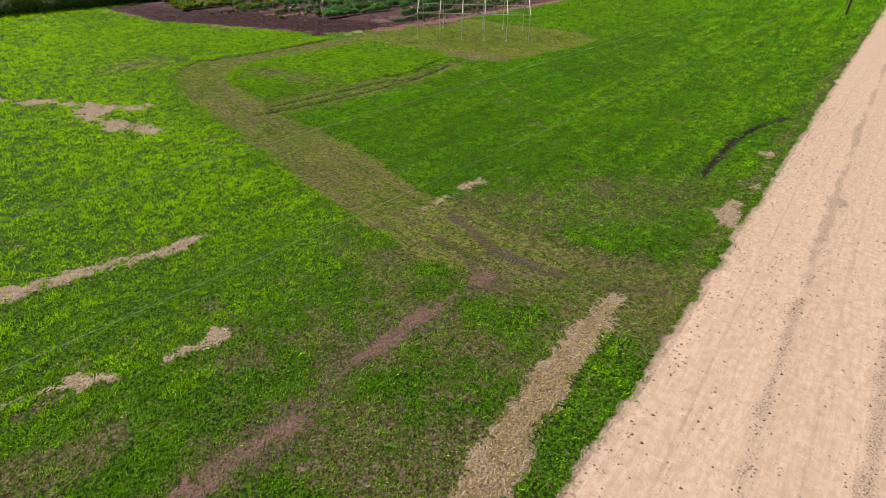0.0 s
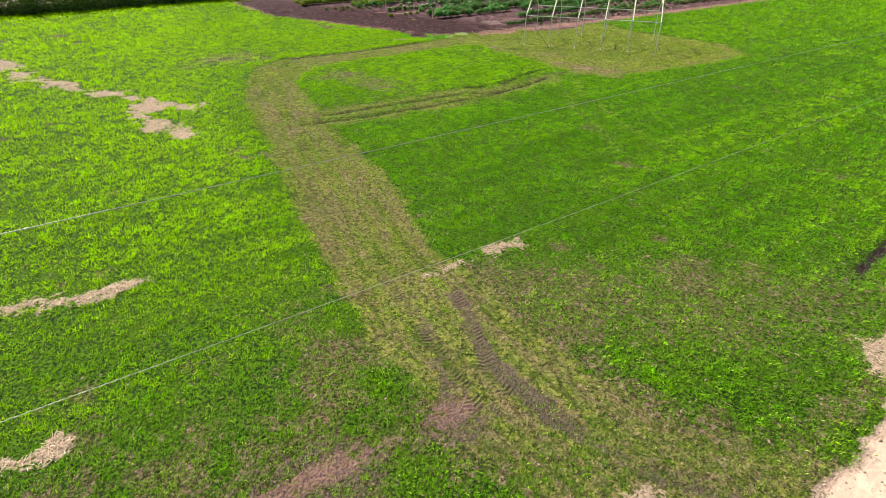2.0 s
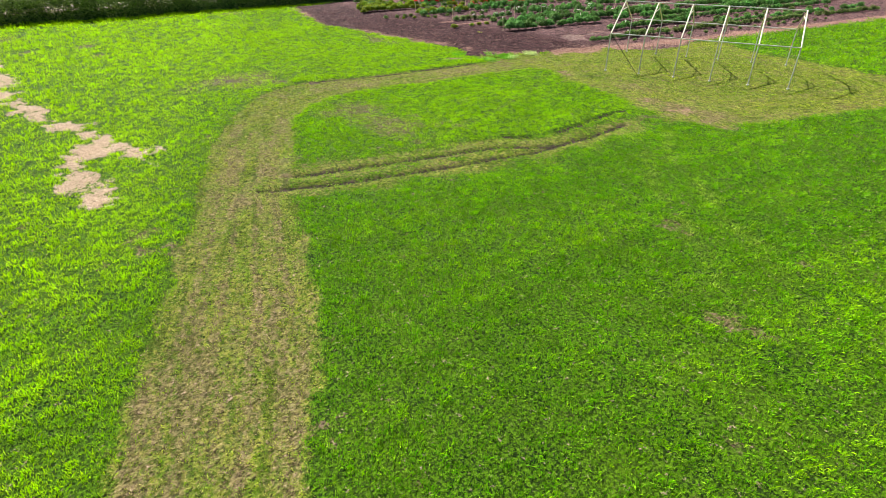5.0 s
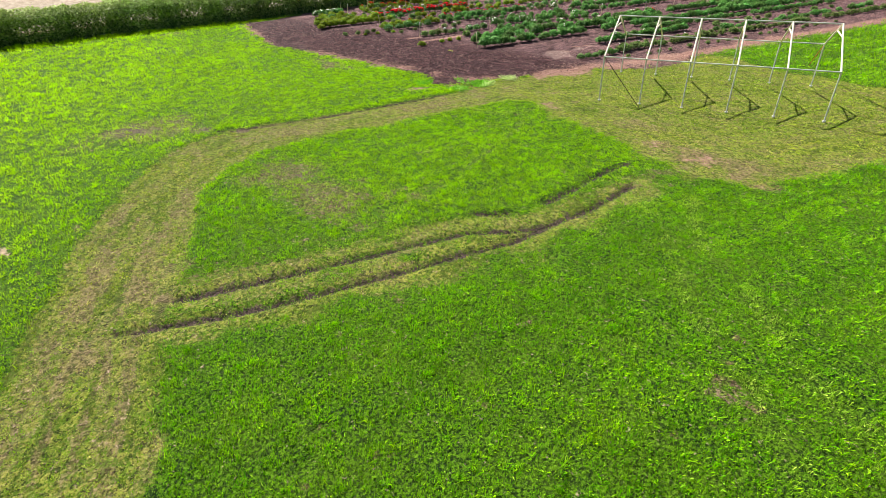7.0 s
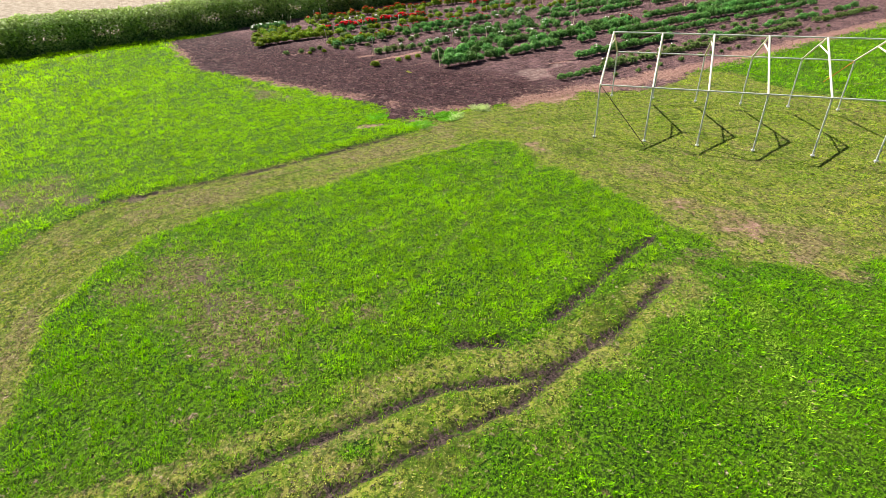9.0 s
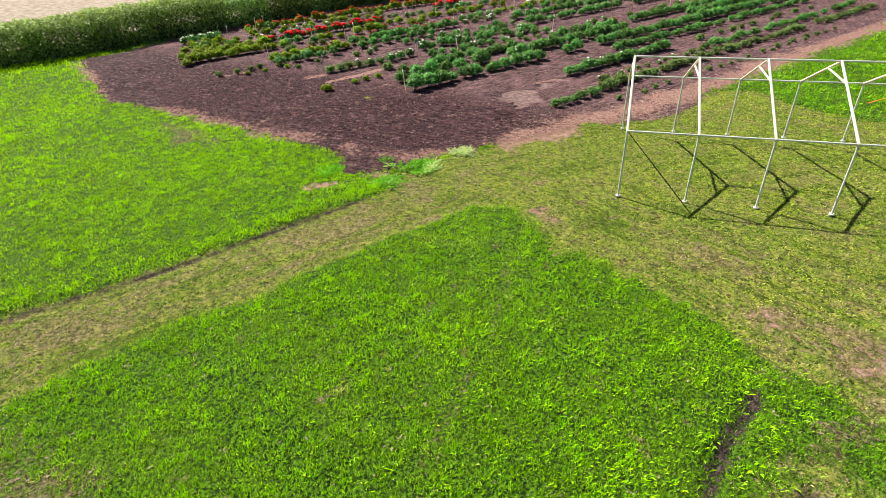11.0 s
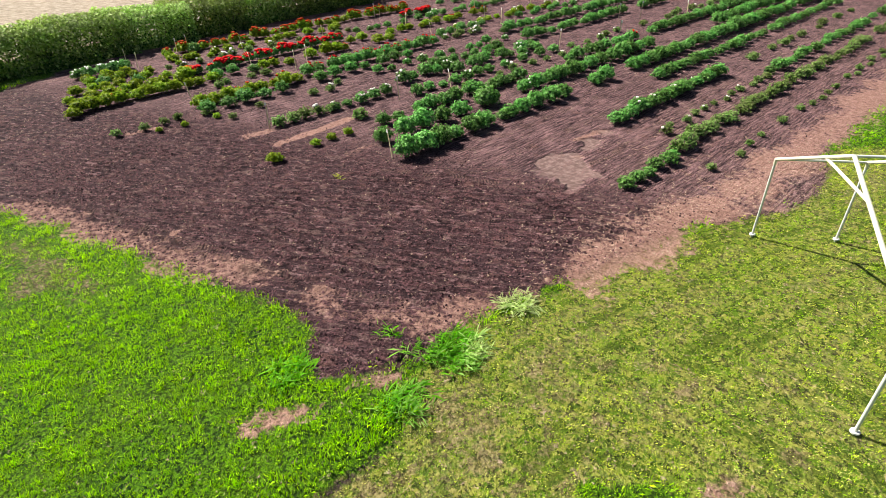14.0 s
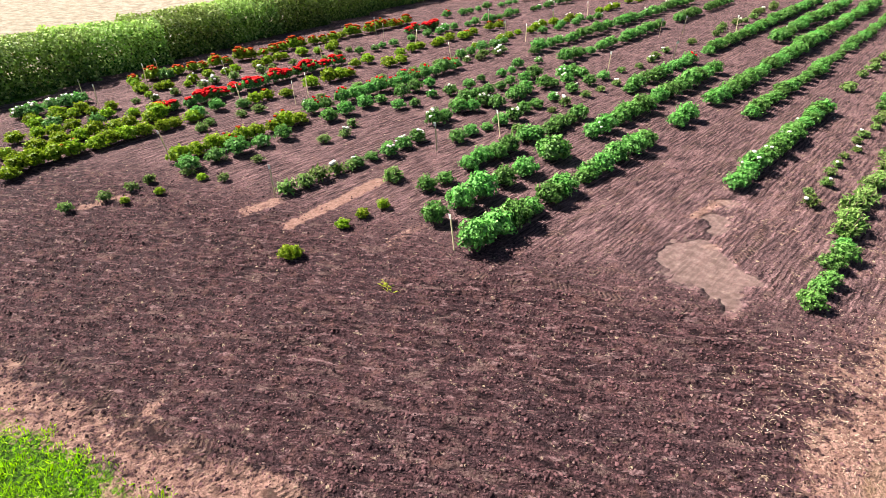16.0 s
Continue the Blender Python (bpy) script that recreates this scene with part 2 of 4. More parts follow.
    col = n.mix(n.math("MULTIPLY", edge(wet, .9), .75), col, n.mix(n.remap(mid, .3, .7), (.10, .064, .054), (.185, .122, .108)))
    col = n.mix(n.math("MULTIPLY", edge(damp_soil, 1.1), .7), col, n.mix(n.remap(fine, .38, .62), (.05, .034, .034), (.20, .138, .12)))
    # tyre lugs: slanted bars either side of the mark's middle
    wheel = n.add("SeparateColor")
    n.link(n.add("VertexColor", layer_name="wheel").outputs[0], wheel.inputs[0])
    side = n.math("ABSOLUTE", wheel.outputs[1])
    lane_in = n.math("MULTIPLY", n.remap(wet, .1, .4, 1, 0), n.math("MULTIPLY", n.remap(n.math("ADD", side, n.math("MULTIPLY", jag, .7)), .75, 1.05, 1, 0), n.remap(n.noise(1.6, 4), .45, .6)))
    bars = n.math("SINE", n.math("MULTIPLY", n.math("ADD", n.math("ADD", wheel.outputs[0], n.math("MULTIPLY", side, .12)), n.math("MULTIPLY", jag, .05)), 2 * math.pi / .13))
    bars = n.remap(bars, -.5, .5)
    col = n.mix(n.math("MULTIPLY", lane_in, .6), col, n.mix(bars, n.mix(.25, (.03, .018, .018), col), n.mix(.5, (.30, .19, .14), col)))
    rough = n.remap(n.math("MULTIPLY", wet, n.remap(mid, .42, .58)), .25, .9, .95, .5)
    hgt = n.math("ADD", n.math("MULTIPLY", lump, .7), n.math("MULTIPLY", grain, .25))
    hgt = n.math("ADD", hgt, n.math("MULTIPLY", n.math("MULTIPLY", streak, soil), 1.2))
    hgt = n.math("ADD", hgt, n.math("MULTIPLY", n.math("MULTIPLY", bars, lane_in), .16))
    smooth = n.math("MULTIPLY", n.remap(wet, 0, .6, 1, .1), n.remap(road, 0, 1, 1, .06))
    n.bump(n.math("MULTIPLY", hgt, smooth), 1.0, .26)
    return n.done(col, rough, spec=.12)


def leaf_material(name, base, tip, glow, rough=.5, through=.45, var=.35, own=.5):
    """Thin foliage: sheds and passes light. Tint in the colour attribute: red, green pull to base or tip."""
    n = Nodes(name)
    tint = n.add("VertexColor", layer_name="tint")
    s = n.add("SeparateColor")
    n.link(tint.outputs[0], s.inputs[0])
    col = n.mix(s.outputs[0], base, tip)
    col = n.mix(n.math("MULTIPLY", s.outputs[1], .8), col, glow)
    rnd = n.add("ObjectInfo").outputs["Random"]
    hsv = n.add("HueSaturation")
    hsv.inputs["Saturation"].default_value = 1.06
    n.link(col, hsv.inputs["Color"])
    n.link(n.remap(rnd, 0, 1, .485, .515), hsv.inputs["Hue"])
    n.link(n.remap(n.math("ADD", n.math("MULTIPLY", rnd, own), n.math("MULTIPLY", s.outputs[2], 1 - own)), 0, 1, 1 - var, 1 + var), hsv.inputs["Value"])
    n.done(hsv.outputs[0], rough, spec=.07)
    tr = n.add("BsdfTranslucent")
    n.link(hsv.outputs[0], tr.inputs[0])
    mx = n.add("MixShader")
    mx.inputs[0].default_value = through
    n.link(n.bsdf.outputs[0], mx.inputs[1])
    n.link(tr.outputs[0], mx.inputs[2])
    n.link(mx.outputs[0], n.t.nodes["Material Output"].inputs[0])
    return n.mat


def plain_material(name, c1, c2, scale, rough=.6, bump=.2, metal=0.0, spec=.5):
    n = Nodes(name)
    f = n.noise(scale, 5, .6)
    col = n.mix(n.remap(f, .3, .7), c1, c2)
    n.bump(f, bump, .01)
    return n.done(col, rough, metal, spec)


GROUND = ground_material()
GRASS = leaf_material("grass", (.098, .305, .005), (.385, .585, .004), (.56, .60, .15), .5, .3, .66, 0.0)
SHORT = leaf_material("mown_grass", (.12, .295, .012), (.365, .455, .045), (.62, .50, .24), .7, .3, .55, 0.0)
LONG = leaf_material("long_grass", (.09, .33, .02), (.28, .52, .06), (.66, .68, .38), .5, .4, .55)
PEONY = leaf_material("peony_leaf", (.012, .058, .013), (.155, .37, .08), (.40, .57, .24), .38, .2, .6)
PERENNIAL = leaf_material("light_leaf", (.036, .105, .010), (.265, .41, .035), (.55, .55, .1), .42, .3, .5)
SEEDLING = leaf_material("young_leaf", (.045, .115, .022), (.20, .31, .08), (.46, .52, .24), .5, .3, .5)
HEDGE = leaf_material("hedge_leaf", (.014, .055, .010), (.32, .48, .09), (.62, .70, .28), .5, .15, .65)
BARK = plain_material("bark", (.10, .07, .05), (.2, .15, .1), 20, .9, .6)
PAINT = plain_material("white_paint", (.66, .63, .52), (.58, .53, .40), 9, .45, .1)
STEEL = plain_material("grey_white_pipe", (.64, .64, .60), (.54, .54, .50), 14, .4, .1)
WOOD = plain_material("stake_wood", (.75, .62, .40), (.58, .46, .28), 30, .8, .4)
TAG = plain_material("tag_plastic", (.85, .84, .80), (.75, .74, .70), 30, .4, .05)
STRAW = leaf_material("straw", (.32, .215, .14), (.60, .45, .32), (.76, .62, .47), .7, .12, .35)
DEAD = leaf_material("dead_grass", (.36, .27, .12), (.62, .50, .25), (.78, .68, .40), .7, .15, .4, 0.0)
RED = plain_material("red_petal", (.78, .012, .018), (.42, .003, .006), 60, .8, .3, 0.0, .05)
ORANGE = plain_material("orange_petal", (.42, .06, .006), (.34, .03, .005), 60, .8, .3, 0.0, .05)
WHITE = plain_material("white_petal", (.85, .82, .76), (.80, .70, .62), 60, .5, .3)
STRAP_DARK = plain_material("dark_webbing", (.03, .025, .02), (.06, .045, .03), 60, .8, .3)
STRAP_ORANGE = plain_material("orange_webbing", (.75, .22, .03), (.6, .15, .02), 60, .7, .3)
WIRE = plain_material("aluminium_cable", (.42, .42, .34), (.34, .33, .28), 40, .4, .1, .2)
POLE = plain_material("tarred_pole", (.05, .04, .03), (.10, .08, .06), 15, .85, .5)


def clod_material():
    n = Nodes("clod")
    own = n.add("NewGeometry").outputs["Random Per Island"]
    col = n.mix(n.remap(own, .1, .8), (.014, .007, .009), (.15, .074, .078))
    col = n.mix(n.remap(own, .95, .97), col, (.21, .13, .12))
    f = n.noise(40, 3)
    n.bump(f, .5, .01)
    return n.done(col, .95, spec=.1)


CLOD = clod_material()
STONE = plain_material("road_stone", (.42, .31, .225), (.2, .15, .11), 14, .9, .3)

# ---- plan of the ground ----
LANE = [(-1.5, 13.2), (-6, 12.8), (-11, 12.7), (-14.6, 13.3), (-18, 14), (-27.8, 16.2), (-33.7, 17.2), (-38.5, 18.9), (-42.6, 21.2),
        (-44.35, 24), (-43.95, 30), (-43.95, 37.5), (-44.2, 38.8), (-43, 42), (-40.9, 40.2), (-40.7, 34), (-40.6, 28), (-40.3, 25.2), (-39.1, 23.5),
        (-36.8, 21.8), (-32.6, 21), (-28.2, 19.9), (-26, 19.6), (-20.4, 18.8), (-13.9, 17), (-9, 16.6), (-5, 16.8), (-1.5, 19.5)]
MOWN = [(-44.6, 38.3), (-41, 39.9), (-39.9, 40.3), (-38.4, 40.4), (-36.7, 39.6), (-36, 40.3), (-34.5, 40.1), (-32, 40.1), (-30, 40.1), (-27.5, 39.6),
        (-25.6, 41), (-25, 45), (-24, 50), (-23.8, 57), (-27.5, 59.8), (-33, 59.5), (-38, 58.6), (-41, 60), (-42.6, 58.5), (-42, 53), (-43.5, 49.4),
        (-44.6, 44.3), (-45.3, 41)]
SOIL = [(-81, 31.8), (-66, 31.4), (-62, 33.5), (-57.7, 35.2), (-53, 36.8), (-49.5, 38), (-48, 38.2), (-47, 37.5), (-46.2, 37.3), (-45.6, 38.2), (-45.1, 39.4), (-45.4, 41.3),
        (-44.8, 43), (-44.4, 46), (-43.6, 49.2), (-42.4, 51.5), (-41.6, 54), (-42.6, 58.4), (-42.6, 140), (-96, 140), (-89, 52), (-86, 44), (-82.5, 36)]
EDGE_DIRT = [(-80, 31.5), (-66, 31.9), (-62, 33.8), (-57.7, 35.6), (-53, 37.2), (-49.7, 38.6), (-47.4, 39.3), (-45.9, 40.8), (-44.9, 43.6), (-44.4, 46.4), (-43.7, 50)]
FIELD_PATH = [(-44.4, 45), (-43.9, 50), (-43.4, 56), (-43.2, 64), (-42.9, 80), (-42.8, 140)]
RUT_A = [(-29.4, 20.2), (-29.3, 20.8), (-29, 23.3), (-28.7, 26.2), (-28.4, 29.5), (-27.7, 31), (-27.4, 32.2), (-27.5, 33.1), (-27.6, 34.5), (-28, 36), (-28.3, 37.2)]
RUT_B = [(-28.6, 18.6), (-28.0, 20.8), (-27.6, 23.1), (-27.4, 25.7), (-27.3, 27.9), (-27.1, 30.5), (-27.3, 32)]
RUT_C = [(-28.8, 33.2), (-29.2, 35), (-29.8, 37), (-30.0, 38.6)]
RUT_C2 = [(-29.4, 30.6), (-28.8, 31.6)]
RUT_ROAD = [(-3.4, 39.8), (-4.4, 36.4), (-4.85, 33), (-4.8, 29.5), (-4.75, 27.2)]
RUT_ROAD_2 = [(-3.9, 69.7), (-3.2, 80)]
ENTRY_2 = [(-12.2, 14.9), (-10.9, 14.4), (-9.85, 14.05), (-8.4, 13.3), (-7.3, 13.0)]
RUT_ENTRY = [(-11.2, 15.9), (-10.1, 15.5), (-8.5, 14.9), (-7, 14.9), (-5.7, 14.9)]
RUT_ENTRY_2 = [(-5.6, 15), (-4, 15.5), (-2.7, 16.3)]
LANE_EDGE_SHADE = [(-44.3, 23.4), (-44.1, 25.5), (-43.85, 28.5), (-43.75, 31), (-43.85, 34.5), (-43.8, 37.2)]
BARE_RUT = [(-7.9, 2), (-7.8, 5), (-8.2, 7.1), (-8.1, 9.1), (-8, 11.3), (-7.8, 13.4)]
STRAW_STRIP = [(-3.9, 15.1), (-4.2, 14.5), (-4.25, 12.4), (-4.3, 10.2), (-4.1, 8.4), (-3.7, 6.1), (-3.5, 3), (-2.7, 3), (-2.85, 7), (-3.15, 9), (-3.3, 11), (-3.4, 13.3), (-3.75, 14.8)]
STRAW_1 = [(-18.6, 1), (-18.6, 2.5), (-18.2, 4), (-18, 5.5), (-17.3, 7), (-17.4, 8.6)]
STRAW_2 = [(-13.6, .6), (-13.2, 2), (-12.3, 3.2), (-12, 4.3), (-11.8, 5.8)]
STRAW_3 = [(-66, 0), (-62, 3.6), (-56, 5.4), (-49, 7), (-44, 9.3), (-40.4, 11.4), (-37.2, 12.7), (-33.6, 15.3)]
STRAW_3B = [(-37, 12.5), (-34.5, 11.6), (-32, 12.4), (-30.2, 13.4)]
STRAW_4 = [(-12.3, 13.6), (-12.7, 15.2), (-12.6, 17.2), (-12.4, 19.3)]
FAINT = [[(-4.75, 27.2), (-4.6, 25), (-4.4, 22)], [(-28.6, 20), (-29.6, 22.2), (-31.8, 25.2), (-32, 26.7)], [(-30.8, 21.5), (-30.8, 24), (-30, 26), (-31.2, 27.9), (-32.2, 30.9)],
         [(-32, 29), (-32.5, 31), (-33.6, 33.1), (-35.4, 36), (-38.4, 39.7)], [(-35.7, 32.8), (-37, 35), (-37.4, 36.9)]]
BENT = [[(-27.1, 37.4), (-26.8, 36.3), (-24.6, 35.1), (-21.9, 33), (-20.1, 31.9), (-18.7, 31.3), (-16.8, 30.1), (-14.5, 28.4)],
        [(-26.6, 38.5), (-24.1, 35.9), (-21.8, 34.8), (-19.6, 33.6), (-18.3, 32.8), (-16.9, 32.5), (-14.4, 30.8)],
        [(-40.1, 36.9), (-39.4, 37), (-38.7, 37.8), (-38.3, 38.9), (-38.4, 40.1)], [(-27.1, 35.9), (-27, 34.8), (-26.2, 33.6)]]
PUDDLE = [(-50.6, 49.1), (-50.3, 51.6), (-50.6, 53.8), (-50.1, 54.6), (-49.1, 52.7), (-49, 51.2), (-47.9, 50.6), (-47.4, 49.3), (-47.9, 48.6), (-49.4, 48.8)]
WET_PATH = [(-48.1, 38.6), (-47.2, 38.7), (-46.6, 38.3), (-46.1, 37.7)]
CORNER_STRIP = [(-46.1, 35.6), (-45.9, 36.4), (-45.6, 37.1), (-45.6, 37.8), (-45.1, 38.8)]
DRY_CORNER = [(-46.6, 48.8), (-46.2, 46.2), (-45.7, 44.2), (-45.1, 42.9), (-44.3, 46), (-43.7, 50), (-42.3, 52), (-42.2, 57), (-44, 57), (-45.2, 51.5), (-45.6, 49.4)]
# wheel marks with tyre lugs: way and half width
TREADS = [([(-13.4, 14.55), (-12.4, 14.5), (-11.2, 14.4), (-10.2, 14.15), (-8.9, 13.9), (-7.4, 13.6)], .26), ([(-11.6, 15.9), (-10.5, 15.6), (-9.2, 15.05), (-8.2, 14.6), (-6.8, 14.5)], .26),
          ([(-30.4, 18.9), (-29.4, 18.45), (-28.4, 17.95), (-27.2, 17.5)], .2), ([(-31.5, 20.3), (-29.7, 19.9), (-28.4, 19.6)], .18),
          ([(-62, 34.6), (-60.1, 35.5), (-58.6, 35.9), (-56.5, 36.4), (-54.7, 37), (-53.5, 37.4), (-51, 38.2)], .24),
          ([(-58.6, 36.3), (-56.7, 36.8), (-54.8, 37.35), (-52.7, 38.05), (-51.4, 38.5), (-49, 39.4), (-47.2, 40.4)], .24),
          ([(-52.4, 47.2), (-51.7, 47.8), (-50.3, 48.6), (-48.9, 50), (-48.5, 52), (-48.9, 57), (-49.3, 66)], .2), ([(-54.5, 45.2), (-52.6, 46.2), (-50, 47.4), (-47.6, 48.8), (-47.2, 52), (-47.3, 58)], .2),
          ([(-51.5, 49), (-51.4, 53), (-51.4, 60), (-51.3, 70)], .2), ([(-53.2, 48.5), (-53.1, 53), (-53.1, 60), (-53, 70)], .2)]
PALE_SPOTS = ((-49.2, 39.1, .75), (-45.7, 41.6, .5), (-52, 38.1, .5), (-55.5, 37.3, .6), (-59.2, 35.6, .6), (-49.4, 51.4, .4), (-44.8, 45.4, .8))
DIRT_SPOTS = ((-41.4, 41.0, .35), (-40.6, 41.8, .4), (-38.9, 41.4, .5), (-55.6, 33.4, .9), (-45.4, 38.3, .6), (-31.9, 29.3, .5), (-30.7, 24.3, .4), (-32.9, 25.9, .5), (-28.4, 40.5, .8), (-27, 42.3, 1.0), (-29.3, 18.4, .6), (-27.9, 17.9, .6), (-29.6, 19.9, .4), (-47, 19.6, 1.0), (-46.3, 22.1, .8), (-43.9, 24.8, .5), (-44.9, 22.6, .7), (-13, 15.1, .8), (-8, 13.1, 1.0), (-13.2, 13.5, .6), (-28.9, 38.8, .4),
              (-9.5, 18.1, .6), (-8.3, 19.6, .6), (-8.8, 20.3, .5), (-9.7, 23.6, .5), (-7.9, 22.7, .7), (-8, 25.2, .6), (-6.6, 18.9, .6), (-6, 23.5, .5), (-8.2, 17, .5), (-11.4, 20.4, .4),
              (-40.7, 41.7, .4), (-40.5, 43.1, .4), (-42, 43.5, .5), (-41.4, 43.2, .5), (-42.1, 42.5, .5), (-38.4, 42.8, .4), (-43.2, 40.9, .3), (-42.4, 38.6, .5), (-43.3, 36.7, .6),
              (-44, 39.1, .4), (-42.2, 41, .4), (-37, 42.7, .4), (-42.3, 37.4, .4), (-40.9, 38.1, .3), (-34.8, 25.9, .6), (-36.7, 25, .6), (-32.8, 25.8, .6), (-34.4, 28, .3), (-36.7, 24, .5), (-71.4, 3.2, 1.8), (-64, 5.8, 1.0), (-64.7, 10.5, 1.4), (-60, 11.5, .9), (-79, 24, 1.2))


def tread(x, y):
    """Metres along and across the nearest wheel mark; across is 1 at its edge, 9 far from all."""
    along, across = np.zeros(np.shape(x)), np.full(np.shape(x), 9.0)
    for line, half in TREADS:
        run = 0.0
        for (ax, ay), (bx, by) in zip(line, line[1:]):
            dx, dy = bx - ax, by - ay
            size = math.hypot(dx, dy)
            k = ((x - ax) * dx + (y - ay) * dy) / size
            d = ((x - ax) * dy - (y - ay) * dx) / size / half
            hit = (k > -.12) & (k < size + .12) & (np.abs(d) < np.abs(across)) & (np.abs(d) < 4)
            along, across = np.where(hit, run + k, along), np.where(hit, d, across)
            run += size
    return along, across


def zones(x, y):
    """The ground's cover at points of the plan, each in 0..1."""
    wob = fnoise(x, y, 1.3, 1)
    fleck = fnoise(x, y, .45, 41)
    big = fnoise(x, y, 6.0, 2)
    z = {}
    z["road"] = soft(np.minimum(x + 1.9 + .006 * y + wob * .16 + fleck * .16, 5.6 - x + wob * .3), .35)
    z["lane"] = np.maximum(soft(within(LANE, x, y) + wob * .3 + .18 * fleck, .5), soft(within(MOWN, x, y) + wob * .5 + .3 * fleck, .7))
    soil = within(SOIL, x, y)
    across = within(LANE, x, y)
    z["wear"] = np.clip((vnoise(across + .2 * wob, x * .06, .24, 51) - .5) * 1.6 + .18 + .7 * wob, 0, .8) * soft(across, .6)
    tracks = np.maximum(soft(.16 - np.abs(x - .8 + .012 * np.clip(y - 10, 0, 30) + .16 * wob), .4), soft(.2 - np.abs(x - 3.0 + .16 * wob), .4)) * (.85 + .6 * fnoise(x, y, 2.5, 61) + .5 * wob)
    tracks = np.maximum(tracks, .45 * soft(.08 - np.abs(x + .35 + .1 * wob), .25) + .9 * soft(.35 - np.hypot(x - .75, (y - 27.8) * .6) + .5 * wob, .5))
    z["wear"] = np.maximum(z["wear"], np.clip(tracks, 0, 1) * (x > -1.5))
    loop = within(MOWN, x, y)
    z["wear"] = np.maximum(z["wear"], .8 * soft(loop, 1) * np.clip(vnoise(loop + .3 * wob, x * .05, .4, 52) * 1.2 - .45 + .5 * wob + .5 * big, 0, 1))
    z["lines"] = np.where(loop > across, np.clip(loop, 0, 10), np.clip(across, 0, 10)) / 10
    z["wear"] = np.maximum(z["wear"], np.maximum(.8 * soft(.16 - np.abs(across - .75 + .2 * wob), .3), .65 * soft(.14 - np.abs(across - 1.55 + .2 * wob), .3)) * np.clip(.75 + .7 * big, .2, 1) * (across > .2))
    dirt = np.maximum.reduce([soft(s * .6 - np.hypot(x - px, y - py) + wob * 1.0 * s + .4 * s * fleck, s) for px, py, s in DIRT_SPOTS])
    dirt = np.maximum(dirt, np.maximum(.9 * soft(.8 - near([(-31, 41.8), (-29, 41.9), (-27, 42.1), (-26.4, 41.2)], x, y) + wob * 1.2 + .4 * fleck, 1.2), .7 * soft(.5 - near([(-27, 42.5), (-27.9, 44.4), (-30, 43.8)], x, y) + wob * 1.2 + .4 * fleck, 1.0)))
    beside = np.minimum(near(RUT_A, x, y), near(RUT_B, x, y))
    z["lane"] = np.maximum(z["lane"], soft(1.0 - beside + .9 * wob, .9) * (.42 + .45 * vnoise(near(RUT_A, x, y), y * .12, .35, 91)))
    z["wear"] = np.maximum(z["wear"], dirt * .8)
    z["head"] = soft(46.5 + .35 * (x + 55) - y, 3.0)
    z["lane"] = z["lane"] * (1 - .5 * soft(x + 9.5 + 1.2 * big, 9))
    z["soil"] = soft(soil + wob * .3, .6)
    edge = np.maximum(soft(.34 + .8 * big - near(EDGE_DIRT, x, y) + wob * .9, 1.0) * .58, .9 * soft(.85 - near(FIELD_PATH, x, y) + wob * .8 + .3 * fleck, 1.7))
    strips = soft(.28 - near([(-60, 43.6), (-60.3, 47.6)], x, y) + wob * .1, .2) + .7 * soft(.25 - near([(-67, 39.2), (-66.7, 40.6)], x, y) + wob * .1, .2)
    # pale sky glare at the puddle's end, painted in the dry soil colour
    strips = strips + .8 * soft(.25 - near([(-50.5, 52.6), (-50.3, 54.2)], x, y) + wob * .35, .25)
    strips = strips + .7 * soft(.3 - near([(-62, 43), (-61.9, 44.1)], x, y) + wob * .1, .2) + .4 * soft(.3 - near([(-56.6, 45.2), (-56.7, 46.4)], x, y) + wob * .1, .2)
    tan = soft(-91.5 - .1 * np.clip(y - 30, -20, 60) - x, 2.0)
    z["bare"] = np.clip(np.maximum.reduce([edge, .72 * soft(.2 - near(CORNER_STRIP, x, y) + wob * .25 + fleck * .3, .5), .52 * soft(within(DRY_CORNER, x, y) - .2 + .9 * wob + .4 * fleck, 1.6), .26 * soft(x + 51, 4) * soft(y - 51, 3) * soft(-42.6 - x, 1), np.clip(strips, 0, 1), tan, soft(.28 - near(BARE_RUT, x, y) + wob * .35 + .3 * fnoise(x, y * .3, .35, 46), .5) * .66, .5 * soft(.55 - near([(-31, 41.4), (-28.3, 41.9), (-26.6, 41.2)], x, y) + wob * 1.2 + .6 * fleck, 1.4), .6 * soft(.5 - np.hypot(x + 38.6, y - 41.1) + wob * .7 + .4 * fleck, .7)] + [.75 * soft(s * .6 - np.hypot(x - px, (y - py) * 1.3) + wob * .7 * s + .3 * fleck, .8 * s) for px, py, s in PALE_SPOTS]), 0, 1)
    rut = np.minimum.reduce([near(r, x, y) for r in (RUT_A, RUT_B, RUT_C, RUT_C2, RUT_ROAD, RUT_ROAD_2)])
    entry = near(RUT_ENTRY, x, y)
    z["rut"] = soft(.15 - rut + wob * .06, .2)
    # mud in the ruts; the lane's west edge gets the grass's painted shadow line
    z["mud_shade"] = np.maximum.reduce([soft(.13 - rut + wob * .06, .5), soft(.07 - near(LANE_EDGE_SHADE, x, y) + wob * .12, .5), soft(.2 - near(RUT_ROAD, x, y) + wob * .06, .5)])
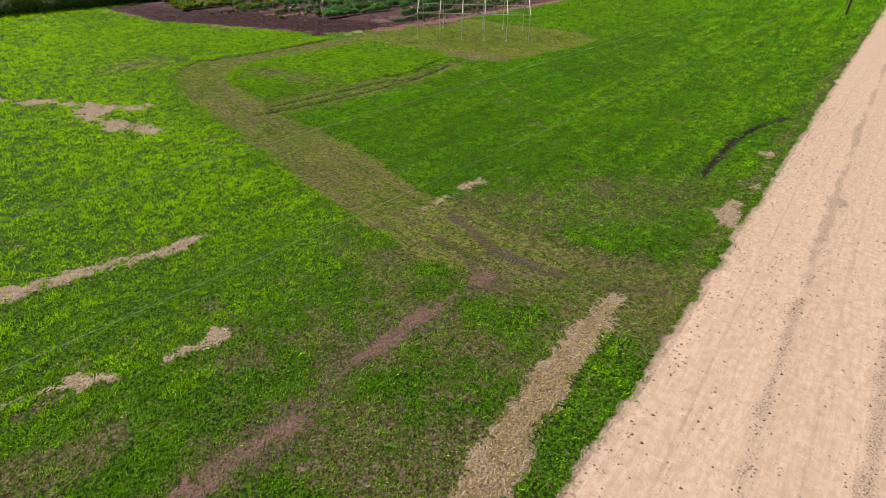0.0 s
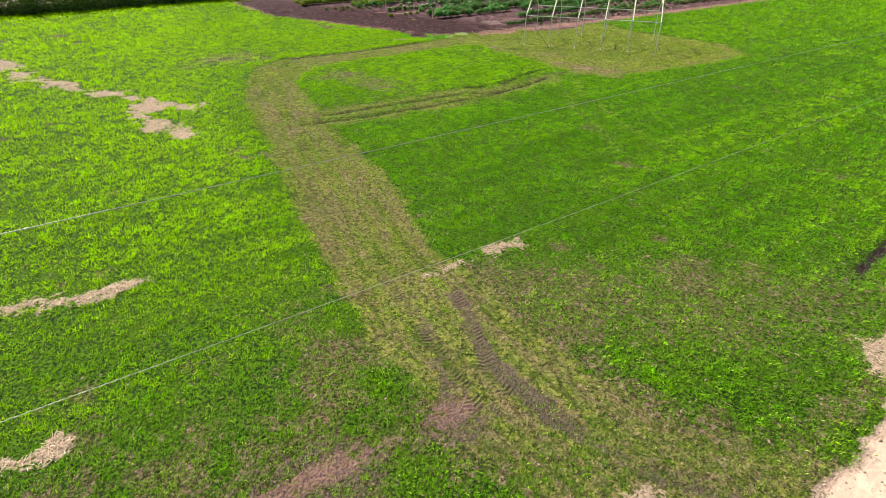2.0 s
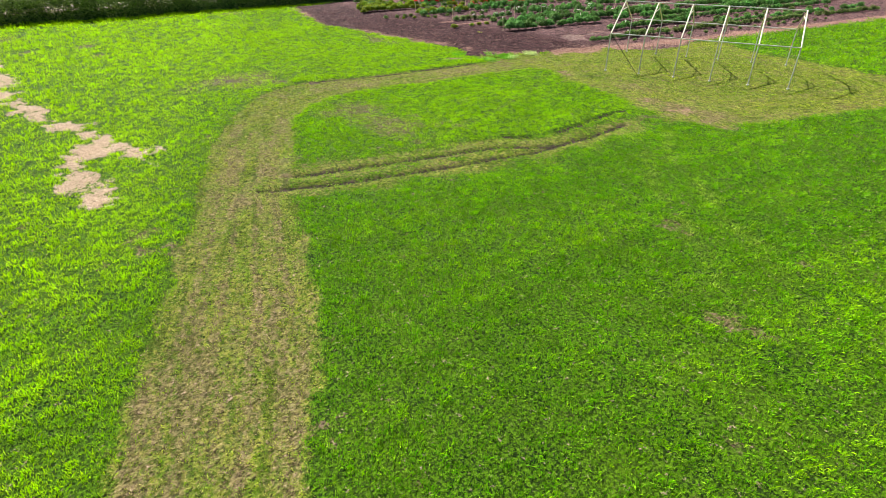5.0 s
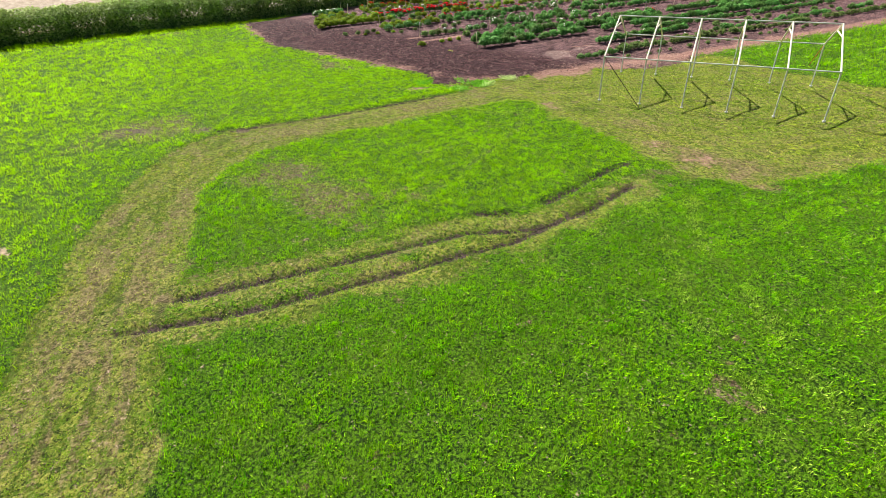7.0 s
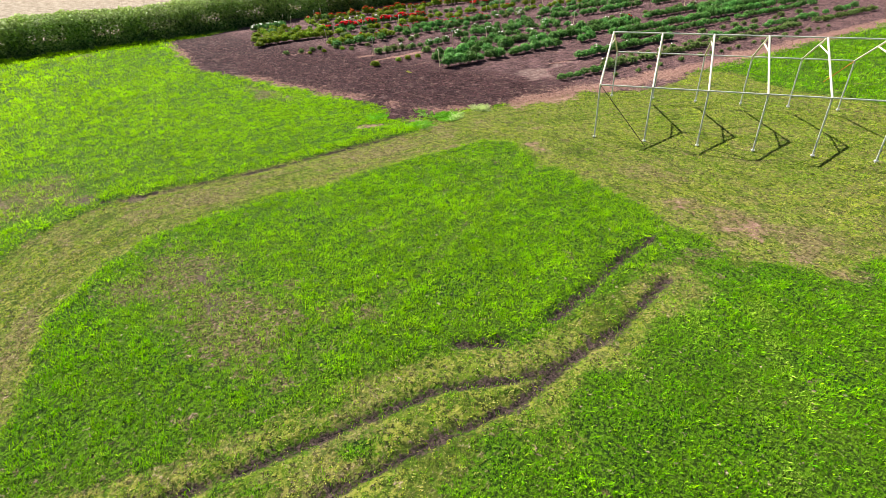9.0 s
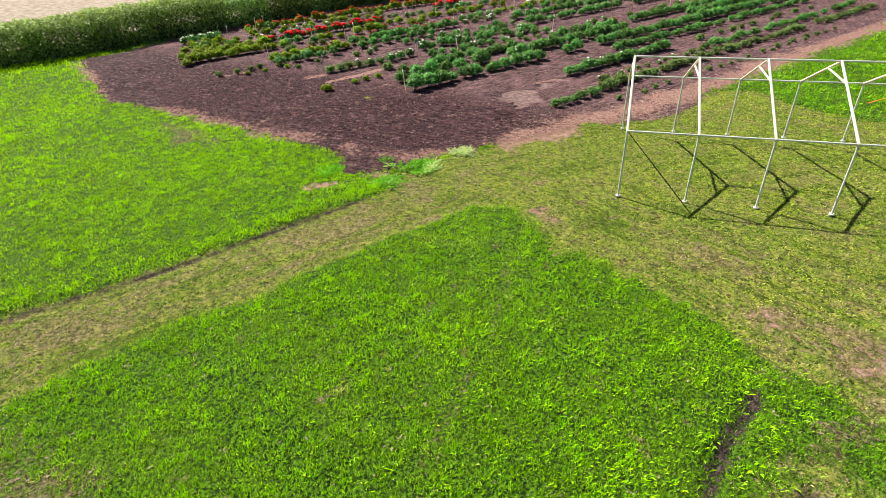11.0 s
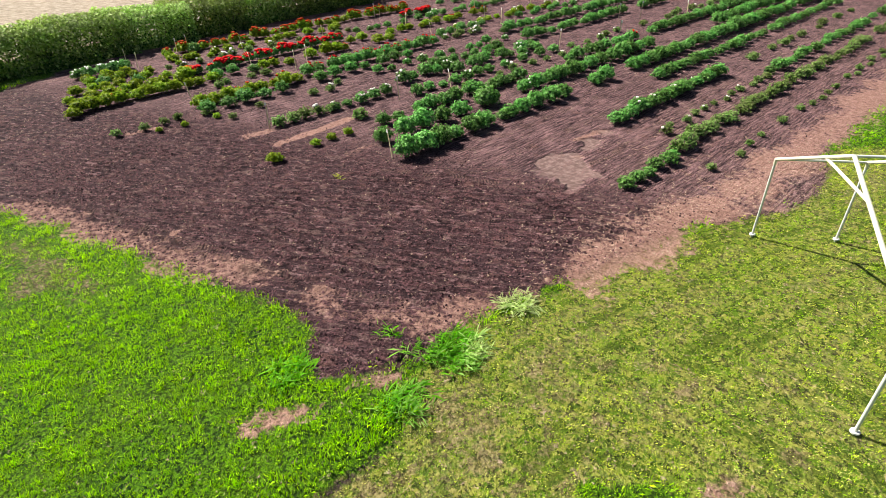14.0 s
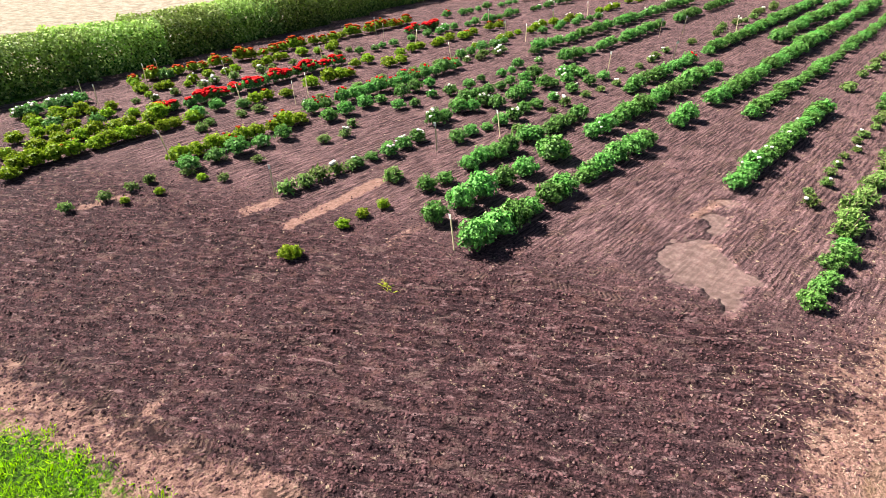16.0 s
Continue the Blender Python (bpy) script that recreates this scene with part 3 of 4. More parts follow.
    z["damp"] = np.maximum.reduce([soft(.32 - entry + wob * .3, .4) * .85, soft(.28 - near(ENTRY_2, x, y) + wob * .4, .4) * .6, soft(.28 - near(RUT_ENTRY_2, x, y) + wob * .3, .4) * .5,
                                   .42 * soft(.24 - rut + wob * .3, .4), .40 * soft(.08 - np.minimum.reduce([near(r, x, y) for r in FAINT]) + .2 * wob + .1 * fleck, .4), .5 * soft(.6 - near(BARE_RUT, x, y) + wob * .8 + .5 * fnoise(x, y * .3, .5, 45), .7), .4 * soft(.5 - near(WET_PATH, x, y) + wob, 1.0)]
                                  + [.95 * soft(s * .6 - np.hypot(x - px, y - py) + wob * s + .5 * s * fleck, s) for px, py, s in ((-47, 19.6, 1.3), (-46.2, 22, .9), (-43.9, 24.8, .5), (-44.9, 23, .6), (-36, 26, .8), (-34.8, 25.8, .6))])
    rag = fleck
    straw = np.maximum.reduce([
        soft(within(STRAW_STRIP, x, y) - .02 + wob * .3 + rag * .25, .4) * 1.05, soft(.24 - near(STRAW_1, x, y) + wob * .4 + rag * .25, .25),
        soft(.2 - near(STRAW_2, x, y) + wob * .45 + rag * .3, .25), soft(.5 - near(STRAW_3, x, y) + wob * 1.2 + rag * .95, .4),
        soft(.35 - near(STRAW_3B, x, y) + wob * .9 + rag * .8, .4), soft(.0 - near(STRAW_4, x, y) + wob * .35 + rag * .25, .25), soft(.24 - near([(-12.5, 18.3), (-12.4, 19.4)], x, y) + wob * .4 + rag * .3, .25),
        soft(.3 - near([(-2.6, 22.5), (-2.7, 24.6)], x, y) + wob * .7 + rag * .4, .5) * .8, soft(.2 - near([(-2.4, 27), (-2.8, 32)], x, y) + wob * .7 + rag * .4, .5) * .7])
    z["straw"] = straw * np.clip(np.where(x > -4.6, .8, .25) + 1.2 * vnoise(x, y, .5, 48), 0, 1)
    z["wet"] = np.maximum(soft(within(PUDDLE, x, y) + wob * .8 + .5 * fleck - .25, .6), .3 * soft(.3 - near(WET_PATH, x, y) + wob * .9 + .3 * fleck, .4))
    rough = soft(13.8 - .5 * np.clip(y - 12, -1.5, 16) + x + 2.5 * big, 5) * soft(26 - y + 2 * big, 6)
    rough = rough * (1 - .5 * soft(x + 6.3, 2) * soft(y - 17.5, 2.5))
    spots = soft(2.6 - np.hypot((x + 46.5) / 1.0, (y - 21) / 1.2) + 1.6 * big + wob, 2.2) * .8 + soft(1.5 - near([(-37.3, 24.8), (-33.2, 26.2)], x, y) + wob * 1.3, 2) * .92
    spots = spots + .8 * soft(1.0 - near([(-30, 40.9), (-26.6, 42.6)], x, y) + wob * .9, 1.4) + soft(.7 - np.hypot(x + 38.0, y - 41.4) + wob, .8) + dirt
    spots = spots + soft(.4 - near([(-58.5, 33.2), (-54, 34.5)], x, y) + .8 * big, 1.5) * .7
    weak = soft(1.6 - near([(-10, 18.5), (-6, 21), (-4, 27)], x, y) + 1.4 * big, 3) * .6
    faint = np.maximum.reduce([soft(.16 - near(r, x, y) + wob * .2, .3) for r in FAINT]) * .3
    faint = np.maximum(faint * 1.4, soft(1.1 - beside + .8 * wob, .9) * (.12 + .55 * vnoise(near(RUT_A, x, y), y * .12, .3, 91)))
    faint = np.maximum(faint, .7 * soft(.3 - near([(-28.3, 37.2), (-28.6, 38.8), (-28.0, 40.6)], x, y) + wob * .3, .4))
    entry_wear = soft(within(LANE, x, y) + 1.0 * wob + .5, 1.2) * soft(x + 12.5 + 1.2 * big, 6) * (.85 + .5 * wob)
    z["thin"] = np.clip(np.maximum.reduce([rough * (.55 - .14 * soft(y - 16.5, 4) + .5 * big + 1.1 * wob), .75 * z["wear"], np.clip(spots, 0, 1), weak, faint, soft(.9 - near(BARE_RUT, x, y) + wob * .8, 1.2) * .8, entry_wear, soft(.5 - np.abs(x + 2.6) + wob * .6, .9) * .7]), 0, 1)
    z["thin"] = z["thin"] * (1 - .7 * soft(x + 3.2, .5) * soft(13 - y + big, 2))
    z["thin"] = np.maximum(z["thin"], .85 * soft(fnoise(x, y, 1.1, 62) - .60, .2) * soft(x + 40, 8))
    lug = soft(1.1 - np.abs(tread(x, y)[1]) + .4 * wob, .5)
    z["thin"] = np.maximum(z["thin"], lug)
    z["turf"] = (1 - .75 * np.clip(entry_wear, 0, 1)) * np.clip(1 - np.maximum.reduce([z["road"], z["soil"], soft(z["bare"] - .5, .4), soft(z["straw"] - .4, .3), z["mud_shade"], soft(z["wet"] - .5, .3), .85 * lug, tan]), 0, 1)
    return z


def relief(x, y, z):
    """Height of the ground in metres."""
    h = .05 * fnoise(x, y, 9, 8) * (1 - z["road"]) + .02 * fnoise(x, y, .8, 9) * (1 - z["road"]) * (1 - z["wet"])
    h = h + .05 * fnoise(x, y, .45, 11) * (.25 + .75 * z["head"]) * z["soil"] * (1 - z["wet"])
    head = z["head"]
    across = (y - 40) * .84 - (x + 55) * .54 + .35 * fnoise(x, y, 4, 12)
    fur = head * np.sin(across * 2 * np.pi / .42) + (1 - head) * .6 * np.sin((x + .1 * fnoise(x, y * .3, 3, 13)) * 2 * np.pi / .58)
    h = h + .042 * fur * z["soil"] * (1 - z["wet"]) * (1 - .6 * z["bare"]) * (.4 + 1.2 * vnoise(x, y, 1.7, 4))
    h = h - .13 * z["rut"] - .08 * z["lane"] - .03 * z["damp"] - .012 * z["wet"] + .035 * z["straw"] * (1 - z["road"])
    h = h - .02 * z["road"] * (soft(.35 - np.abs(x - .65), .5) * -1 + soft(.35 - np.abs(x - 3.0), .5) * -1 + 1)
    return h


def axis(lo, hi, step, reach):
    """Grid lines: even in the middle, ever wider outwards."""
    mid = np.arange(lo, hi + step / 2, step)
    out, d, p = [], step, 0.0
    while p < reach:
        d *= 1.16
        p += d
        out.append(p)
    out = np.array(out)
    return np.concatenate([lo - out[::-1], mid, mid[-1] + out])


def build_ground():
    gx, gy = axis(-74, 6, .165, 3500), axis(-1, 68, .165, 3500)
    X, Y = np.meshgrid(gx, gy, indexing="ij")
    x, y = X.ravel(), Y.ravel()
    z = zones(x, y)
    verts = np.stack([x, y, relief(x, y, z)], 1)
    nx, ny = len(gx), len(gy)
    i = np.arange(nx * ny).reshape(nx, ny)
    quads = np.stack([i[:-1, :-1], i[1:, :-1], i[1:, 1:], i[:-1, 1:]], -1).reshape(-1, 4)
    a = np.stack([z["soil"], z["bare"], z["road"], z["thin"]], 1)
    b = np.stack([z["mud_shade"], z["straw"], z["lane"], z["wet"]], 1)
    c = np.stack([z["head"], z["wear"], z["lines"], z["damp"]], 1)
    d = np.stack([*tread(x, y), 0 * x, 0 * x + 1], 1)
    kind = np.where(z["road"][quads[:, 0]] > .5, 1, np.where(z["soil"][quads[:, 0]] > .5, 2, 0))
    for k, (name, label, cat) in enumerate((("ground", "green grass field with a worn mown track and wheel ruts", "ground"),
                                            ("road", "pale pinkish tan gravel road with wheel lines", "road"),
                                            ("soil_bed", "dark brown tilled soil bed for flower rows", "soil"))):
        q = quads[kind == k]
        used = np.unique(q)
        back = np.zeros(nx * ny, np.int32)
        back[used] = np.arange(len(used))
        me = mesh_of(name, verts[used], 4, back[q].ravel(), True)
        paint(me, "zone_a", a[used])
        paint(me, "zone_b", b[used])
        paint(me, "zone_c", c[used])
        paint(me, "wheel", d[used])
        me.materials.append(GROUND)
        tagged(new(name, me), label, cat, kind="structure")


build_ground()

# ---- canopy frame ----
FOOT, ALONG, ACROSS = Vector((-37.85, 44.15, 0)), Vector((1.812, 1.350, 0)), Vector((-4.26, 5.84, 0))
EAVE, RIDGE = 2.43, 4.08


def canopy_frame():
    top = tagged(new("canopy_frame"), "white painted pipe frame of a gabled tent, no cover", "canopy frame")
    top.location = FOOT
    up = Vector((0, 0, 1))

    def bar(name, a, b, r, mat, label=""):
        bm = bmesh.new()
        tube(bm, a, b, r, 12)
        return part(name, bm, mat, top, label)
    for i in range(6):
        f = ALONG * i
        ridge = f + ACROSS * .5 + up * RIDGE
        for side in (0, 1):
            base = f + ACROSS * side
            eave = base + up * EAVE
            leg = bar("leg", base - up * .15, eave, .034, STEEL, "grey white pipe leg")
            bm = bmesh.new()
            tube(bm, eave - up * .16, eave + up * .03, .043, 12)
            part("sleeve", bm, PAINT, leg)
            bm = bmesh.new()
            tube(bm, base - up * .02, base + up * .02, .085, 12)
            part("foot_plate", bm, STEEL, leg)
            bar("rafter", eave, ridge, .044, PAINT)
        a = f + up * EAVE + (ridge - f - up * EAVE) * .70
        b = f + ACROSS + up * EAVE + (ridge - f - ACROSS - up * EAVE) * .70
        bar("collar_tie", a, b, .034, PAINT)
    for name, start in (("eave_rail", up * EAVE), ("eave_rail", ACROSS + up * EAVE), ("ridge_rail", ACROSS * .5 + up * RIDGE)):
        for i in range(5):
            bar(name, start + ALONG * i, start + ALONG * (i + 1), .032, STEEL)
    bar("strap", up * EAVE, Vector((2.38, .74, 0)), .017, STRAP_DARK, "taut dark webbing strap")
    rear = ACROSS + ALONG * 5 + up * EAVE
    low = ACROSS + ALONG * 5 + Vector((-3.1, 4.8, 0))
    bar("strap", rear, low, .02, STRAP_ORANGE, "orange webbing strap")
    return top


canopy_frame()

# ---- overhead cables and pole ----


def cable(label, x, z0, sag, y0=-24.0, y1=98.8):
    cu = bpy.data.curves.new("overhead_cable", "CURVE")
    cu.dimensions, cu.bevel_depth, cu.bevel_resolution = "3D", .0035, 2
    sp = cu.splines.new("POLY")
    sp.points.add(60)
    for i in range(61):
        u = i / 60
        sp.points[i].co = (x, y0 + (y1 - y0) * u, z0 - 4 * sag * u * (1 - u), 1)
    cu.materials.append(WIRE)
    return tagged(new("overhead_cable", cu), label, "cable", "overhead cables")


cable("pale bare aluminium cable hanging over the field edge", -5.74, 8.26, 1.0)
cable("pale lower aluminium cable hanging over the field edge", -6.2, 7.0, 1.9)


def utility_pole(y):
    top = tagged(new("utility_pole"), "dark tarred wooden utility pole in the grass", "pole", "utility poles")
    top.location = (-6.3, y, 0)
    bm = bmesh.new()
    tube(bm, (0, 0, -.5), (0, 0, 8.8), .17, 14, .12)
    part("pole", bm, POLE, top)
    bm = bmesh.new()
    tube(bm, (.56, 0, 7.9), (.56, 0, 8.12), .05, 10)
    part("insulator", bm, TAG, top)
    bm = bmesh.new()
    tube(bm, (.1, 0, 6.9), (.1, 0, 7.1), .05, 10)
    part("insulator", bm, TAG, top)
    bm = bmesh.new()
    tube(bm, (-.1, 0, 7.9), (.6, 0, 7.9), .035, 8)
    part("bracket", bm, STEEL, top)


utility_pole(98.8)
utility_pole(-24.0)

# ---- foliage ----


def leaf_cloud(name, centres, normals, length, width, tint, seed, fold=.25, jitter=.5):
    """Many leaves that lie like scales on a crown, each a folded pair of triangles, as one mesh."""
    r = np.random.default_rng(seed)
    n = len(centres)
    nor = normals + r.normal(0, jitter, (n, 3))
    nor /= np.linalg.norm(nor, axis=1, keepdims=True)
    d = r.normal(0, 1, (n, 3)) + np.array([0, 0, -.3])
    d -= nor * (d * nor).sum(1, keepdims=True)
    d /= np.linalg.norm(d, axis=1, keepdims=True)
    side = np.cross(d, nor)
    L = length * r.uniform(.6, 1.3, (n, 1))
    W = width * r.uniform(.7, 1.2, (n, 1)) * .5
    base = centres - d * L * .5
    tipp = centres + d * L * .5 - nor * L * .15
    l = centres + side * W + nor * W * fold
    rr = centres - side * W + nor * W * fold
    verts = np.stack([base, l, tipp, rr], 1).reshape(-1, 3)
    k = np.arange(n)[:, None] * 4
    loops = np.concatenate([k, k + 1, k + 2, k, k + 2, k + 3], 1).ravel()
    me = mesh_of(name, verts, 3, loops)
    t = np.repeat(tint, 4, 0)
    paint(me, "tint", np.c_[t, np.ones(len(t))])
    return me


def bush_mesh(name, radius, height, leaves, length, width, seed, upright=.35, lobes=5):
    """A rounded clump: a lumpy dome of leaves, with some inside."""
    r = np.random.default_rng(seed)
    az = r.uniform(0, 2 * np.pi, leaves)
    el = np.arcsin(r.uniform(-.12, 1, leaves))
    lump = 1 + .14 * np.sin(az * lobes + seed) * np.cos(el) + .13 * np.sin(el * 6 + az * 3 + seed * 2.1)
    deep = r.uniform(.0, 1, leaves) ** np.where(r.random(leaves) < .2, .6, .26)
    shell = deep * lump
    nrm = np.stack([np.cos(el) * np.cos(az), np.cos(el) * np.sin(az), np.sin(el)], 1)
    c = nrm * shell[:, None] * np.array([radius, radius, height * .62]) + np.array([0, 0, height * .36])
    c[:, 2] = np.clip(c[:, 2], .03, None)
    # inner and low leaves tinted darker: the clump's own shade put into colour
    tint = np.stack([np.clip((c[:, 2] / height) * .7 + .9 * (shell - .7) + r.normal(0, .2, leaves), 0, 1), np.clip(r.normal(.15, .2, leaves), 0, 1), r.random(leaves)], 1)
    # leaves deep inside are enlarged to thicken the clump's cast shadow
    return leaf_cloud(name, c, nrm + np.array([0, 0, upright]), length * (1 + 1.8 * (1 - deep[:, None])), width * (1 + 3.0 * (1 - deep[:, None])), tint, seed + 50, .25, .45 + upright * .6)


def blossom_mesh(name, size, seed):
    r = np.random.default_rng(seed)
    bm = bmesh.new()
    bmesh.ops.create_icosphere(bm, subdivisions=1, radius=size)
    for v in bm.verts:
        v.co *= 1 + r.uniform(-.25, .2)
        v.co.z *= .7
    me = bpy.data.meshes.new(name)
    bm.to_mesh(me)
    bm.free()
    return me


KINDS = {}


def kind(key, material, n, radius, height, leaves, length, width, upright):
    KINDS[key] = []
    for s in range(n):
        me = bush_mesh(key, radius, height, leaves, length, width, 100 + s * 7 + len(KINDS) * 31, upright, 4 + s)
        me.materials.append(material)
        KINDS[key].append(me)


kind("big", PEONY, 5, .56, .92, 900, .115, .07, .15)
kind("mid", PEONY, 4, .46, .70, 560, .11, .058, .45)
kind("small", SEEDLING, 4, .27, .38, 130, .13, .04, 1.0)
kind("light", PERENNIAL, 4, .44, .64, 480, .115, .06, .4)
BLOOMS = {}
for key, mat in (("red", RED), ("orange", ORANGE), ("white", WHITE)):
    me = blossom_mesh(key + "_blossom", .085, 5)
    me.materials.append(mat)
    BLOOMS[key] = me
stem_bm = bmesh.new()
for q in range(7):
    tube(stem_bm, (0, 0, -.05), (.16 * math.cos(q * .9), .16 * math.sin(q * .9), .32), .012, 5)
STEMS = bpy.data.meshes.new("stalk")
stem_bm.to_mesh(STEMS)
stem_bm.free()
STEMS.materials.append(BARK)

LABELS = {"big": "large dark green leafy peony bush in tilled soil", "mid": "medium dark green peony bush in tilled soil",
          "small": "small sparse young green plant in tilled soil", "light": "rounded yellow green perennial clump in tilled soil"}
prng = random.Random(3)


def plant(key, x, y, scale=1.0, bloom=None, blooms=0, bloom_size=1.0):
    label = LABELS[key] + (f" with {bloom} blossoms" if bloom else "")
    top = tagged(new({"big": "peony_bush", "mid": "peony_plant", "small": "young_plant", "light": "perennial_clump"}[key]), label, "plant", "flower bed plants")
    top.matrix_basis = pose(x, y, -.02, 0, 0, prng.uniform(0, 360)) @ Matrix.Diagonal((scale, scale, scale * prng.uniform(.88, 1.12), 1))
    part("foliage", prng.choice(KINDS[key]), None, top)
    part("stalk", STEMS, None, top)
    r, h = {"big": (.62, .95), "mid": (.45, .66), "small": (.27, .38), "light": (.44, .64)}[key]
    for _ in range(blooms):
        a, q = prng.uniform(0, 6.28), prng.uniform(.1, .95)
        b = part("blossom", BLOOMS[bloom], None, top)
        b.matrix_basis = pose(r * q * math.cos(a), r * q * math.sin(a), h * (.45 + .6 * math.sqrt(1 - q * q)), 0, 0, prng.uniform(0, 360)) @ Matrix.Diagonal((bloom_size, bloom_size, bloom_size, 1))
    return top


def row(key, x, y0, y1, step, scale=1.0, jitter=.12, bloom=None, chance=0.0, count=(3, 7), skip=0.0, x1=None, bloom_size=1.0):
    n = max(1, round((y1 - y0) / step))
    for i in range(n + 1):
        if prng.random() < skip:
            continue
        u = i / n
        px = x + ((x1 - x) * u if x1 is not None else 0)
        on = bloom and prng.random() < chance
        plant(key, px + prng.uniform(-jitter, jitter), y0 + (y1 - y0) * u + prng.uniform(-jitter, jitter), scale * prng.uniform(.74, 1.16),
              bloom if on else None, prng.randint(*count) if on else 0, bloom_size)


row("mid", -46.5, 50.2, 53.6, .62, .75)
row("small", -46.85, 54.3, 72, .56, 1.3, .14, skip=.05)
row("small", -46.6, 72.6, 92, .8, 1.3, .15, skip=.1)
row("small", -44.95, 53.4, 80, 1.1, .8, .2, skip=.12)
row("small", -48.2, 55.8, 66.5, .95, .9, .18, "white", .25, (1, 2), .1)
row("mid", -48.3, 67.5, 92, .95, .8, .15, skip=.1)
row("mid", -50.3, 55.5, 65.4, .62, .92, .08, "white", .25, (1, 2))
row("small", -50.3, 69.8, 70, 1, 1.4)
row("small", -50.3, 73, 90, 1.6, 1.2, .2, skip=.2)
row("mid", -52.5, 63, 67.5, .75, .9)
row("mid", -52.3, 68, 92, .85, .85, .12, skip=.08)
row("big", -54.5, 46.7, 51.3, .92, .92, .06)
row("mid", -54.6, 52.6, 53, .6, 1.1)
row("big", -54.5, 53.9, 57, .9, .92, .08)
row("big", -54.4, 59.9, 96, .95, .92, .08, skip=.03)
row("big", -56.5, 46.9, 51.6, 1.05, 1.0, .08, skip=0)
row("big", -56.5, 53.4, 53.5, 1, 1.05)
row("big", -56.6, 56.4, 68.8, 1.0, .95, .1, "white", .1, (1, 2))
row("big", -56.4, 78.7, 96, 1.0, .9, .1, "white", .15, (1, 2), .05)
row("mid", -58.3, 48.4, 49.2, .7, 1.0)
row("big", -58.4, 50.6, 53, .8, .72, .1)
row("mid", -58.3, 54.2, 58, .75, 1.05, .1, "white", .1, (1, 2))
row("mid", -58.5, 63, 70, .8, .95, .1, "red", .15, (1, 3), .1)
row("mid", -58.6, 73, 96, .75, 1.05, .1, skip=.05)
row("light", -58.5, 44.7, 46.4, .85, .6, .08)
row("small", -60.0, 48, 48.2, .6, 1.3)
row("mid", -60.6, 52.2, 58, 1.0, .8, .25, "white", .25, (1, 3), .15)
row("mid", -60.7, 59.6, 64.4, 1.6, .95, .2, "white", .2, (1, 2))
row("small", -60.6, 66, 92, 1.5, 1.3, .3, "white", .2, (1, 2), .2)
row("small", -62.1, 44.9, 47.7, .8, 1.4, .1, "white", .4, (1, 2))
row("mid", -62, 48.0, 51.2, .75, .8, .12, "white", .7, (3, 6))
row("mid", -63.2, 53.2, 56.8, .8, 1.0, .3, "white", .4, (2, 5))
row("mid", -62.4, 57.2, 64.5, .7, 1.0, .4, "white", .25, (1, 3), .05)
row("mid", -64.1, 56.8, 62, .9, .95, .25, "white", .15, (1, 2), .1)
row("big", -64.6, 66.2, 92, .95, .85, .15, skip=.05)
row("big", -67.6, 66.9, 90, .95, .9, .15, "white", .1, (1, 2))
for key, px, py, size in (("light", -76.8, 39.0, 1.0), ("light", -79.4, 41.4, 1.05), ("light", -79.2, 42.5, .95), ("light", -79.3, 40.2, .95), ("mid", -82.2, 48.2, 1.1),
                          ("light", -82.3, 46.3, .7), ("light", -80.1, 46.9, .75), ("light", -79.2, 46.0, .6), ("light", -79.5, 48.4, .6), ("mid", -72.8, 48.6, .9),
                          ("mid", -73.6, 47.5, .9), ("mid", -73.1, 46.3, .95), ("light", -74.8, 38.3, .9), ("light", -72.0, 37.9, .95), ("mid", -76.2, 42.4, .9),
                          ("light", -77.3, 43.2, .9), ("mid", -77.6, 40.8, 1.0), ("light", -76.3, 44.2, .8)):
    plant(key, px, py, size)
row("mid", -65.9, 53.5, 65, 1.3, .8, .35, "white", .25, (1, 3), .12)
row("small", -59.6, 55, 64, 1.5, 1.1, .3, "white", .2, (1, 2), .15)
row("small", -71.4, 44.6, 49, .9, 1.2, .3, skip=.1)
row("mid", -70.8, 63, 80, 1.2, .85, .3, "white", .3, (1, 3), .12)
row("small", -66.9, 38.9, 42.8, 1.0, 1.25, .25, "white", .15, (1, 1))
row("light", -66, 40.2, 43.0, 1.2, .45, .3)
row("mid", -67.1, 43.3, 47.6, 1.05, 1.0, .06)
row("light", -68.5, 43.5, 49.2, .75, 1.14, .12, "orange", .2, (1, 3))
row("small", -65.5, 44, 51, 1.1, 1.1, .5, "white", .15, (1, 2), .15)
row("mid", -67.6, 50.3, 57.4, 1.15, .95, .15)
row("big", -69.2, 50.6, 61, .9, .85, .15, "red", .7, (2, 6))
row("small", -70.5, 51, 62, 1.1, 1.2, .3, "white", .2, (1, 2), .15)
row("small", -69.6, 62.6, 66, .8, 1.4, .2, "white", .7, (2, 4))
row("light", -72.8, 38.3, 45.8, .72, 1.14, .12, "orange", .1, (1, 2))
row("light", -74.6, 39.6, 45, .75, 1.14, .25)
row("light", -76.6, 39.8, 41.5, .9, 1.02, .2)
row("light", -73.0, 49.2, 60, .95, 1.08, .25, "orange", .3, (2, 5), .08)
row("mid", -75.4, 45.4, 57.4, .72, 1.05, .15, "red", .97, (11, 24), x1=-76.2, bloom_size=1.45)
row("light", -74.8, 57.6, 72, .95, .95, .3, "orange", .35, (2, 6), .05)
row("light", -78.6, 40.2, 44, .95, .85, .3)
row("mid", -81, 40, 43, .8, 1.0, .2, "white", .7, (3, 7))
